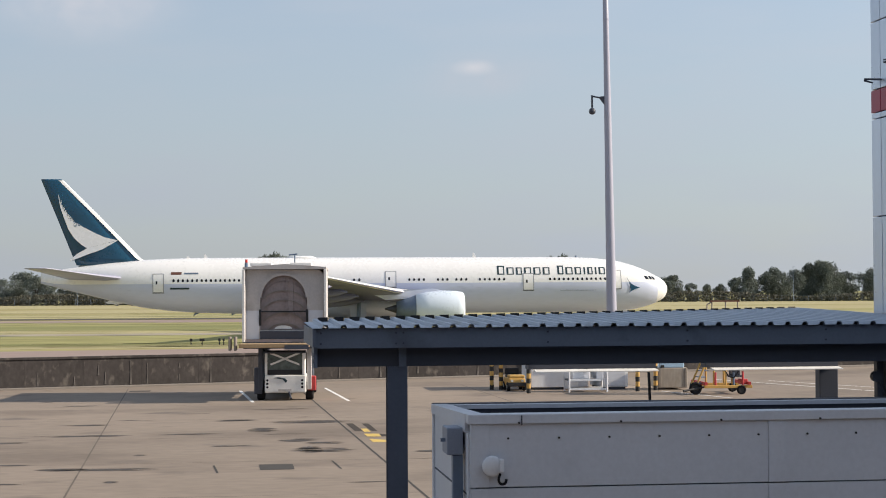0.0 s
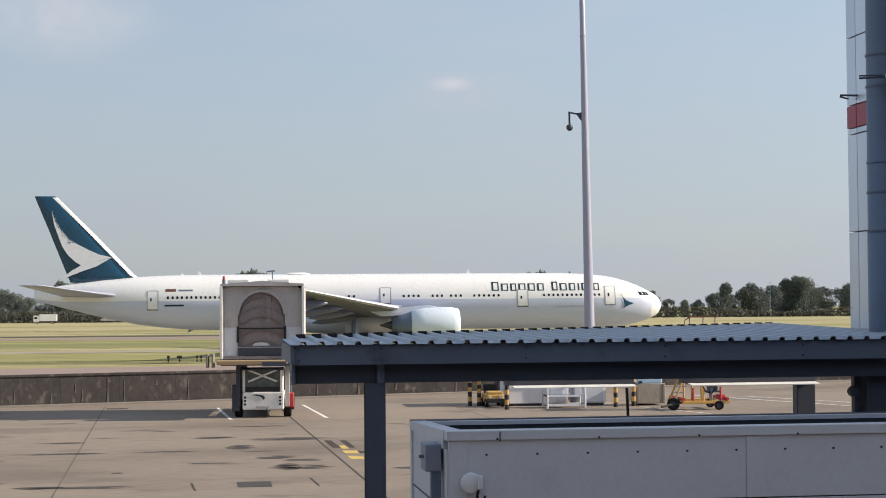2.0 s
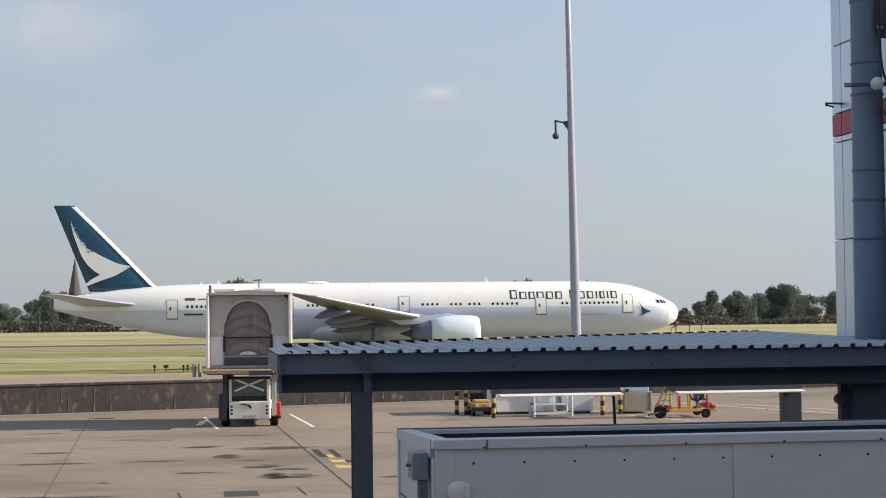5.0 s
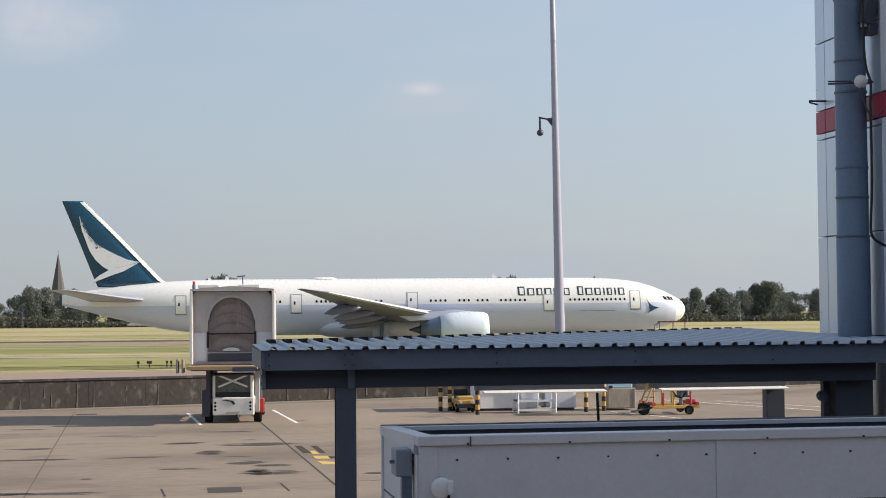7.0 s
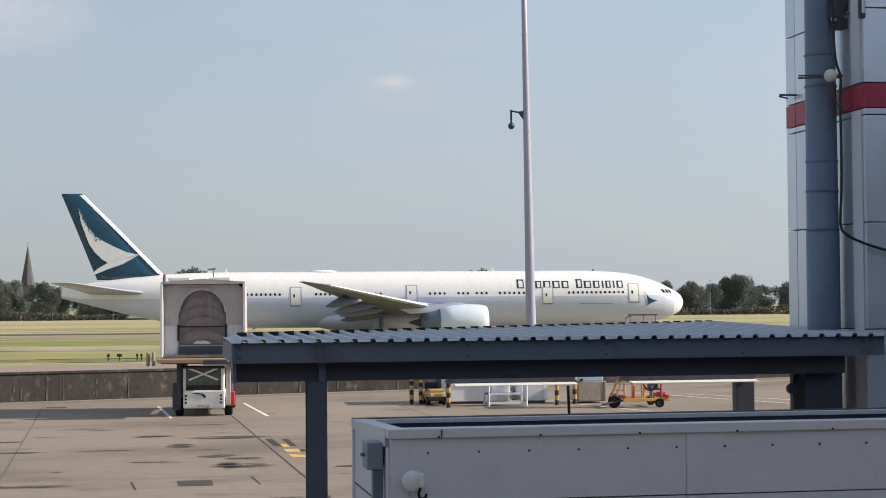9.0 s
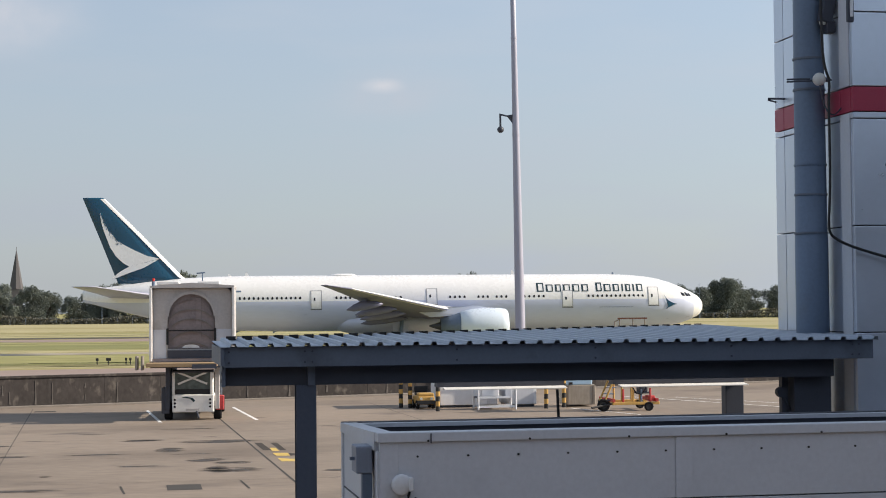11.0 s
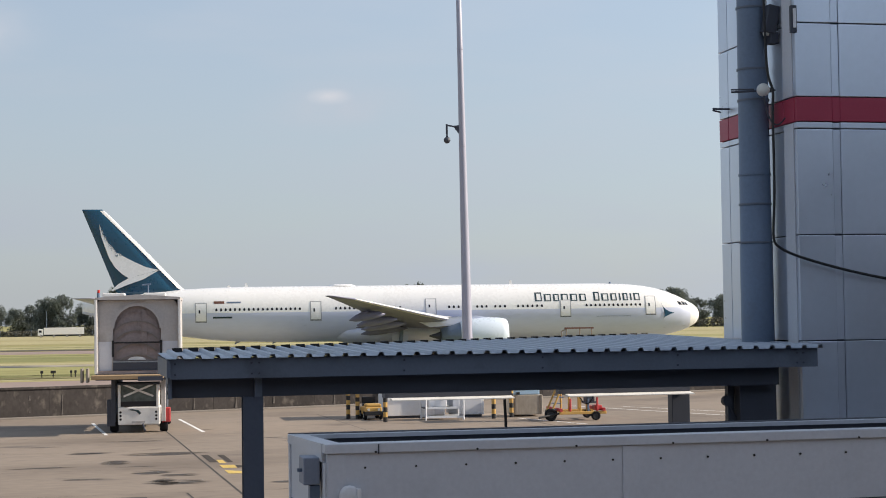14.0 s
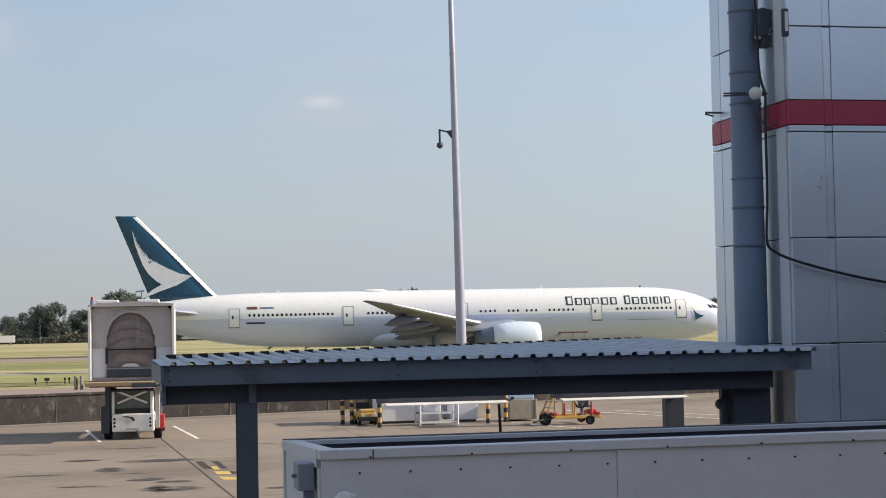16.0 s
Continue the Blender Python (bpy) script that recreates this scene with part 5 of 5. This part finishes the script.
def cabin(name, x0, x1, y0, y1, h, label, door):
    root = empty(name, pose((x0 + x1) / 2, y0, 0), label, "cabin")
    w = x1 - x0
    part("body", bx(-w / 2, w / 2, 0, y1 - y0, 0.12, h, bevel=0.03), CABINM, root)
    part("roof", bx(-w / 2 - 0.08, w / 2 + 0.08, -0.1, y1 - y0 + 0.1, h, h + 0.1, bevel=0.02), GALV, root)
    part("base", bx(-w / 2 + 0.1, w / 2 - 0.1, 0.1, y1 - y0 - 0.1, 0, 0.12), STEELD, root)
    for a, b in door:
        d = part("door", bx(a, b, -0.03, 0.0, 0.15, min(h - 0.2, 2.05), bevel=0.01), UNITM, root)
        part("handle", bx(b - 0.12, b - 0.08, -0.06, -0.03, 1.0, 1.12), STEELD, d)
    return root


cabin("site_cabin", 15.25, 18.2, 84.3, 87.0, 2.6, "grey white steel site cabin on the apron", [(0.95, 1.4)])
cabin("site_cabin", 18.75, 20.15, 83.9, 86.5, 2.6, "grey white steel cabin with blue grey door", [(-0.45, 0.55)])


def steps_frame():
    root = empty("ground_power_unit", pose(17.7, 82.6, 0), "white ground equipment trolley with open frame", "ground equipment")
    for z in (0.1, 0.55):
        part("frame_rail", bx(-0.95, 0.95, -0.6, -0.52, z, z + 0.1), CABINM, root)
        part("frame_rail", bx(-0.95, 0.95, 0.52, 0.6, z, z + 0.1), CABINM, root)
    for x in (-0.95, 0.95):
        for y in (-0.6, 0.6):
            part("frame_post", rod(bmesh.new(), (x, y, 0.0), (x, y, 1.75), 0.045), CABINM, root)
    part("deck", bx(-0.95, 0.95, -0.52, 0.52, 0.55, 0.62), STEELD, root)
    part("cabinet", bx(-0.75, 0.15, -0.4, 0.45, 0.62, 1.75, bevel=0.04), CABINM, root)
    part("control_panel", bx(-0.25, 0.05, -0.43, -0.4, 1.0, 1.4), BLACKP, root)
    part("side_panel", bx(0.45, 0.8, -0.4, 0.45, 0.62, 1.6, bevel=0.03), UNITM, root)


steps_frame()


def tan_container():
    root = empty("storage_bin", pose(22.25, 83.0, 0), "tan weathered storage bin with pale blue lid", "bin")
    part("body", bx(-0.78, 0.75, 0, 1.6, 0.1, 1.10, bevel=0.04), TAN, root)
    part("lid", bx(-0.70, 0.60, 0.05, 1.55, 1.10, 1.58, bevel=0.05), LIDB, root, "pale blue lid")
    part("batten", bx(-0.72, -0.64, -0.025, 0, 0.12, 1.08), COPING, root)
    part("batten", bx(0.62, 0.70, -0.025, 0, 0.12, 1.08), COPING, root)
    part("lid_handle", bx(-0.62, -0.45, -0.02, 0.04, 1.12, 1.24), BLACKP, root)


tan_container()


def access_stand():
    root = empty("access_stand", pose(23.55, 79.4, 0), "wheeled yellow and red aircraft access stand with guard rail", "access stand")
    part("chassis", bx(-0.9, 1.45, -0.7, -0.55, 0.30, 0.44, bevel=0.02), YELLOW, root)
    part("cross_member", bx(-0.9, 1.45, 1.4, 1.55, 0.30, 0.44, bevel=0.02), YELLOW, root)
    for x, z, m in ((-0.35, 0.62, REDP), (0.15, 0.75, YELLOW), (0.55, 0.6, GALV), (1.0, 0.66, REDP)):
        part("stub_post", rod(bmesh.new(), (x, -0.62, 0.44), (x, -0.62, 0.44 + z), 0.05), m, root)
    bm = bmesh.new()
    hose = [(-0.1, 1.5), (0.1, 1.15), (0.3, 0.85), (0.55, 0.8), (0.75, 1.05), (0.85, 1.45)]
    for (xa, za), (xb, zb) in zip(hose, hose[1:]):
        rod(bm, (xa, -0.66, za), (xb, -0.66, zb), 0.03, seg=6)
    part("hose", bm, RUBBER, root, "black looped hose")
    part("lamp_head", bx(1.05, 1.3, -0.7, -0.5, 1.15, 1.4, bevel=0.03), CABINM, root)
    for x in (-0.85, 1.3):
        part("frame_rail", bx(x - 0.06, x + 0.06, -0.8, 1.7, 0.45, 0.6), REDP, root)
    for x, y in ((-1.3, -0.5), (-0.75, 1.4), (0.9, -0.7), (1.1, 1.4)):
        wheel_parts(root, x, y, 0.30 if x < 0 else 0.22, 0.30 if x < 0 else 0.22, 0.18, rim=BLACKP)
    bm = bmesh.new()
    for x in (-0.3, 0.6):
        rod(bm, (x, -0.2, 0.45), (x, -0.2, 3.4), 0.05)
        rod(bm, (x, 1.2, 0.45), (x, 1.2, 3.4), 0.05)
    part("mast_frame", bm, YELLOW, root)
    for i in range(10):
        part("tread", bx(-1.15 + 0.13 * i, -0.85 + 0.13 * i, -0.3, 0.5, 0.5 + 0.3 * i, 0.54 + 0.3 * i), GALV, root)
    bm = rod(bmesh.new(), (-1.2, -0.35, 0.45), (0.1, -0.35, 3.4), 0.05)
    rod(bm, (-1.2, 0.55, 0.45), (0.1, 0.55, 3.4), 0.05)
    part("stringer", bm, YELLOW, root)
    part("platform", bx(-0.7, 1.0, -0.4, 1.5, 3.4, 3.5), GALV, root)
    bm = bmesh.new()
    for x in (-0.42, 0.25, 0.85):
        part("guard_post", rod(bmesh.new(), (x, -0.38, 3.5), (x, -0.38, 4.44), 0.03), TAN, root)
    rod(bm, (-0.66, -0.38, 4.30), (-0.42, -0.38, 4.42), 0.03)
    rod(bm, (-0.66, -0.38, 3.3), (-0.66, -0.38, 4.30), 0.03)
    part("end_hoop", bm, TAN, root)
    part("guard_rail", bx(-0.50, 0.95, -0.44, -0.32, 4.42, 4.49), REDD, root, "dark red top rail")
    part("engine_box", bx(0.55, 0.95, -0.4, 0.2, 0.9, 1.3, bevel=0.04), STEELD, root)
    part("engine_shelf", bx(0.45, 1.05, -0.5, 0.3, 0.82, 0.9), STEELD, root)
    part("fuel_tank", bx(0.95, 1.3, -0.5, 0.1, 0.46, 0.72, bevel=0.05), REDP, root)
    part("tow_bar", rod(bmesh.new(), (-0.9, -0.5, 0.35), (-2.0, -0.9, 0.2), 0.05), BLACKP, root)


access_stand()


# ---- marks on the apron ----
def mark(name, pts, z, mat, label, category="marking", kind="structure"):
    return sheet(name, pts, z, mat, label, category, kind)


def stripe(name, a, b, w, mat, label, z=0.006):
    a, b = Vector(a), Vector(b)
    n = (b - a).normalized()
    s = Vector((-n.y, n.x)) * w / 2
    return mark(name, [tuple(a + s), tuple(b + s), tuple(b - s), tuple(a - s)], z, mat, label)


stripe("white_line", (0.72, 86.8), (1.23, 77.4), 0.16, PAINTW, "short worn white stand line on concrete")
stripe("white_line", (5.11, 88.4), (5.58, 77.7), 0.16, PAINTW, "short worn white stand line on concrete")
stripe("white_line", (27.0, 92), (33.0, 76), 0.16, PAINTW, "worn white stand line on concrete")
stripe("white_line", (29.5, 90), (34.0, 80), 0.14, PAINTW, "worn white stand line on concrete")
stripe("white_line", (21.4, 82.0), (23.2, 76), 0.14, PAINTW, "worn white stand line on concrete")
for k in range(-9, 14):
    stripe("tar_joint", (4.45 + 8.75 * k - 0.75, 90), (4.45 + 8.75 * k + 0.9, 20), 0.07 if k == 0 else 0.05, TAR if k == 0 else SEALANT, "thin dark tar joint in the concrete", 0.004)
for y in (33, 41.5, 50, 58.5, 67, 75.5, 84):
    stripe("tar_joint", (-90, y), (90, y + 1.0), 0.03, SEALANT, "thin dark tar joint in the concrete", 0.003)
stripe("drain_cover", (0.95, 48.8), (1.92, 48.8), 1.5, TAR, "dark iron drain cover in the concrete")
stripe("drain_cover", (-4.85, 87.5), (-3.80, 87.5), 0.9, TAR, "dark iron drain cover in the concrete")
stripe("mark_dash", (-0.35, 49.5), (-0.23, 47.4), 0.06, TAR, "short black dash on the concrete")
stripe("mark_dash", (3.12, 50.3), (3.23, 48.0), 0.06, TAR, "short black dash on the concrete")
# worn black and yellow hatch
WORN_Y, WORN_K = "worn yellow hatch bar on concrete", "worn black hatch bar on concrete"
for pts, m, what in (
        ([(4.51, 64.36), (4.78, 64.31), (4.87, 60.86), (4.59, 60.91)], HATCHK, WORN_K),
        ([(5.10, 64.25), (5.35, 64.20), (5.39, 60.76), (5.19, 60.81)], HATCHK, WORN_K),
        ([(4.88, 61.88), (5.10, 61.84), (5.12, 60.40), (4.88, 60.45)], PAINTY, WORN_Y),
        ([(4.81, 59.64), (5.33, 59.54), (5.31, 58.37), (4.84, 58.46)], PAINTY, WORN_Y),
        ([(5.36, 59.54), (5.58, 59.26), (5.51, 58.56), (5.34, 58.37)], HATCHK, WORN_K),
        ([(4.82, 57.55), (5.38, 57.00), (5.36, 56.14), (4.84, 56.24)], PAINTY, WORN_Y)):
    mark("hatch_bar", pts, 0.006, m, what)


def blotch(cx, cy, w, d, seed):
    random.seed(seed)
    bm = bmesh.new()
    pts = []
    for k in range(28):
        a = 2 * math.pi * k / 28
        r = 0.6 + 0.4 * random.random()
        pts.append(bm.verts.new((cx + w / 2 * r * math.cos(a), cy + d / 2 * r * math.sin(a), 0.008)))
    f = bm.faces.new(pts)
    if f.normal.z < 0:
        f.normal_flip()
    tagged(part("oil_stain", bm, OIL), "dark oil stain on the concrete", "stain", "oil stains", "structure")


for i, (x, y, w, d) in enumerate(((-5.2, 65.3, 3.0, 1.0), (-3.4, 48.8, 4.4, 1.4), (3.0, 53.8, 2.8, 2.4), (3.2, 56.3, 1.8, 1.8), (3.4, 65.5, 5.0, 2.2), (0.5, 66.8, 2.4, 0.9), (-5.0, 60.4, 4.6, 1.2), (-4.6, 49.1, 2.2, 1.0), (1.4, 62.0, 1.8, 3.0), (2.7, 54.0, 1.3, 3.2), (2.4, 57.5, 2.0, 2.2), (-2.6, 53.0, 0.7, 0.8), (-3.0, 45.6, 0.7, 0.7), (-1.2, 60.5, 3.5, 0.9), (6.4, 52.8, 1.6, 0.9), (6.3, 50.3, 1.6, 1.2), (0.2, 66.5, 2.0, 0.7), (3.2, 68, 1.5, 0.8), (-7.5, 58, 3.0, 1.5))):
    blotch(x, y, w, d, i + 20)


rnd_streak = random.Random(31)
for i in range(22):
    blotch(rnd_streak.uniform(-10, 9), rnd_streak.uniform(36, 80), rnd_streak.uniform(0.8, 3.6), rnd_streak.uniform(0.18, 0.8), i + 60)


# ---- taxiway markers ----
def marker(x, y, wide):
    root = empty("taxiway_marker", pose(x, y, -0.05) @ Matrix.Scale(0.75, 4), "small dark taxiway edge marker standing in grass", "marker", "taxiway markers")
    part("stem", rod(bmesh.new(), (0, 0, 0), (0, 0, 0.55), 0.06), BLACKP, root)
    part("head", bx(-0.18 * wide, 0.18 * wide, -0.1, 0.1, 0.5, 0.85, bevel=0.03), BLACKP, root)
    part("band", bx(-0.12, 0.12, -0.12, 0.12, 0.2, 0.32), BLACKP, root)


for x, w in ((-3.3, 1.0), (-2.25, 1.8), (-0.6, 0.8), (-0.2, 0.8)):
    marker(x, 164.2, w)


# ---- far trees, hedge, fence, spire ----
def tree_mesh(seed, h, w):
    """A tapered trunk with limbs and a crown of many small leaf clumps; returns trunk and crown."""
    rnd = random.Random(seed)
    tb, cb = bmesh.new(), bmesh.new()
    rod(tb, (0, 0, 0), (0, 0, h * 0.55), h * 0.022, h * 0.010, seg=7)
    lobes = []
    for k in range(rnd.randint(10, 13)):
        a, r = rnd.uniform(0, 6.28), rnd.uniform(0.05, 0.36) * w
        z = h * rnd.uniform(0.12, 0.84)
        c = Vector((r * math.cos(a), r * math.sin(a), z))
        rod(tb, (0, 0, h * rnd.uniform(0.2, 0.45)), c, h * 0.009, h * 0.003, seg=5)
        lobes.append((c, w * rnd.uniform(0.19, 0.29) * (1.2 - 0.5 * z / h)))
    lobes.append((Vector((0, 0, h * 0.86)), w * 0.17))
    for c, r in lobes:
        for _ in range(280):
            d = Vector((rnd.gauss(0, 1), rnd.gauss(0, 1), rnd.gauss(0, 0.8))).normalized()
            p = c + d * r * rnd.uniform(0.45, 1.06)
            s = w * rnd.uniform(0.014, 0.030)
            q = Euler((rnd.uniform(0, 6), rnd.uniform(0, 6), rnd.uniform(0, 6))).to_matrix()
            vs = [cb.verts.new(p + q @ Vector(v) * s) for v in ((1, 0, -0.5), (-0.5, 0.9, -0.5), (-0.5, -0.9, -0.5), (0, 0, 0.9))]
            for f in ((0, 1, 3), (1, 2, 3), (2, 0, 3), (0, 2, 1)):
                cb.faces.new([vs[i] for i in f])
    return tb, cb


def tree(seed, h, w):
    root = empty("tree", pose(0, 0, 0), "distant dark green broadleaf tree with haze in its colour", "tree", "trees along the airfield edge")
    tb, cb = tree_mesh(seed, h, w)
    part("trunk", tb, BARK, root)
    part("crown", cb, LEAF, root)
    return root


def far_trees():
    rnd = random.Random(7)
    kinds = [tree(s, 16, 15) for s in range(7)]
    used = [False] * len(kinds)

    def put(x, y, h, w=1.0):
        k = rnd.randrange(len(kinds))
        s = h / 16
        m = pose(x, y, -0.1, 0, 0, rnd.uniform(0, 360))
        if not used[k]:
            used[k] = True
            ob = kinds[k]
        else:
            ob = copy_thing(kinds[k], m)
        ob.matrix_basis = m @ Matrix.Diagonal((s * w, s * w, s, 1))

    for x in np.arange(-150, 20, 6.5):
        base = 12.2 if x < -30 else 11.6
        put(x + rnd.uniform(-2, 2), 715 + rnd.uniform(0, 35), base * rnd.uniform(0.85, 1.2), 1.1)
    for x in np.arange(185, 420, 7.0):
        hh = 10.2 + (2.8 if x > 238 else 0) + 1.5 * math.sin(x * 0.11)
        put(x + rnd.uniform(-2, 2), 720 + rnd.uniform(0, 35), hh * rnd.uniform(0.85, 1.15), 1.0)
    for x in np.arange(20, 185, 9.0):
        put(x + rnd.uniform(-2, 2), 730 + rnd.uniform(0, 30), 12 * rnd.uniform(0.85, 1.1), 1.1)
    for x, h in ((136.5, 19.4), (143, 20.4), (149, 19.0), (21, 21.6), (17, 20.5), (25, 20.0), (255, 17.5), (251, 16.5), (260, 17.0), (225, 15.0), (-52, 16.6), (-58, 17.2), (-40, 15.8), (-6, 17.0), (-12, 16.2)):
        put(x, 708 + rnd.uniform(0, 8), h, 0.8)
    # low hedge and fence line at their foot
    bm = bmesh.new()
    for k in range(26000):
        x, y = rnd.uniform(-420, 640), rnd.uniform(700, 706)
        z = rnd.uniform(0, 4.4) * (0.75 + 0.3 * math.sin(x * 0.07))
        s = rnd.uniform(0.3, 0.65)
        q = Euler((rnd.uniform(0, 6), rnd.uniform(0, 6), rnd.uniform(0, 6))).to_matrix()
        vs = [bm.verts.new(Vector((x, y, z)) + q @ Vector(v) * s) for v in ((1, 0, -0.5), (-0.5, 0.9, -0.5), (-0.5, -0.9, -0.5), (0, 0, 0.9))]
        for f in ((0, 1, 3), (1, 2, 3), (2, 0, 3), (0, 2, 1)):
            bm.faces.new([vs[i] for i in f])
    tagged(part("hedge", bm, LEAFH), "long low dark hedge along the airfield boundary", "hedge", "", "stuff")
    fence = empty("fence", pose(0, 696, 0), "distant grey mesh boundary fence before the trees", "fence", "", "structure")
    bm = bmesh.new()
    rod(bm, (-420, 0, 2.4), (640, 0, 2.4), 0.02, seg=5)
    rod(bm, (-420, 0, 1.2), (640, 0, 1.2), 0.015, seg=5)
    part("fence_rail", bm, GALV, fence)
    post = None
    for k in range(120):
        if post is None:
            ob = part("fence_post", rod(bmesh.new(), (0, 0, 0), (0, 0, 2.5), 0.05, seg=5), GALV, fence)
            post = ob.data
        else:
            ob = new("fence_post", post)
            ob.parent = fence
        ob.location = (-300 + k * 6, 0, 0)


far_trees()


def spire():
    root = empty("church_spire", pose(-59.2, 905, 0), "distant grey stone church spire above trees", "church")
    part("tower", bx(-3.2, 3.2, -3.2, 3.2, 0, 17), SLATE, root)
    part("steeple", rod(bmesh.new(), (0, 0, 17), (0, 0, 37.3), 3.6, 0.12, seg=8), SLATE, root)
    part("finial", rod(bmesh.new(), (0, 0, 37), (0, 0, 39), 0.12, seg=5), SLATE, root)


spire()


def far_pole(x, y, h):
    root = empty("lamp_post", pose(x, y, 0), "distant thin grey lamp post before the trees", "lamp post", "far lamp posts")
    part("column", rod(bmesh.new(), (0, 0, 0), (0, 0, h), 0.14, 0.09, seg=6), GALV, root)
    part("lantern", bx(-0.5, 0.5, -0.15, 0.15, h, h + 0.12), GALV, root)


for x, h in ((-59.0, 10.0), (-12.0, 10.0), (238, 14.5)):
    far_pole(x, 692, h)


# ---- far road vehicles ----
def road_truck(name, length, label):
    root = empty(name, pose(0, 0, 0), label, "truck")
    part("cargo_box", bx(2.2, length, -1.25, 1.25, 1.0, 3.6, bevel=0.06), PAINTW, root, "white box body")
    cab = part("cab", bx(0, 2.0, -1.2, 1.2, 0.6, 3.1, bevel=0.15), PAINTW, root)
    part("windscreen", bx(-0.02, 0.03, -1.0, 1.0, 1.7, 2.7), DARK, cab)
    part("side_window", bx(0.4, 1.4, -1.22, -1.19, 1.8, 2.6), DARK, cab)
    part("chassis", bx(0.3, length - 0.3, -0.9, 0.9, 0.6, 1.0), BLACKP, root)
    n = 2 if length < 12 else 4
    for i in range(n):
        for y in (-1.05, 1.05):
            wheel_parts(root, 1.2 + (length - 2.8) * i / (n - 1), y, 0.5, 0.5, 0.3)
    return root


van = road_truck("box_truck", 8.7, "white box truck driving on the far boundary road")
lorry = road_truck("articulated_lorry", 17.0, "long white articulated lorry driving on the far boundary road")


# ---- what moves ----
# seconds, place of the airliner's nose
AIRLINER_RUN = [
    (0, 52.34),
    (0.5, 52.80),
    (1, 53.28),
    (1.5, 53.75),
    (2, 54.28),
    (2.5, 54.83),
    (3, 55.46),
    (3.5, 56.07),
    (4, 56.69),
    (6.5, 60.16),
    (7, 60.88),
    (7.5, 61.66),
    (8, 62.47),
    (8.5, 63.34),
    (9, 64.23),
    (11.5, 68.88),
    (12, 69.86),
    (12.5, 70.82),
    (13, 71.85),
    (13.5, 72.96),
    (14, 74.13),
    (14.5, 75.31),
    (15, 76.45),
    (15.5, 77.55),
    (16, 78.70),
]
GROUND_FAR = -0.06


def motions():
    run_t, run_x = [t for t, x in AIRLINER_RUN], [x for t, x in AIRLINER_RUN]
    for wheel in plane_wheels:
        hub = tuple(wheel.location)
        rows = []
        for k in range(65):
            rolled = float(np.interp(k * 0.25, run_t, run_x)) - run_x[0]
            rows.append((k * 0.25, pose(*hub, 0, math.degrees(rolled / hub[2]), 0)))
        walk(wheel, rows)
    rows = []
    for t, x in AIRLINER_RUN:
        # the airliner begins a slow turn towards the apron
        turn = float(np.interp(t, (0, 6.5, 9, 12.5, 16), (0, 0, 0.6, 1.9, 2.6)))
        swing = 40 * (math.sin(radians(2.05 + turn)) - math.sin(radians(2.05)))
        rows.append((t, pose(x - 0.09 * turn, 197.2 - (x - 64.0) * 0.0358 - swing, 0.0, 0, 0, -2.05 - turn)))
    walk(plane, rows)
    walk(van, [(t, pose(-53.3 - 10.7 * (t - 1.0), 662.0, GROUND_FAR)) for t in (0.0, 8.0, 16.0)])
    walk(lorry, [(t, pose(-20.3 - 11.5 * (t - 14.5), 655.0, GROUND_FAR)) for t in (0.0, 8.0, 16.0)])


motions()
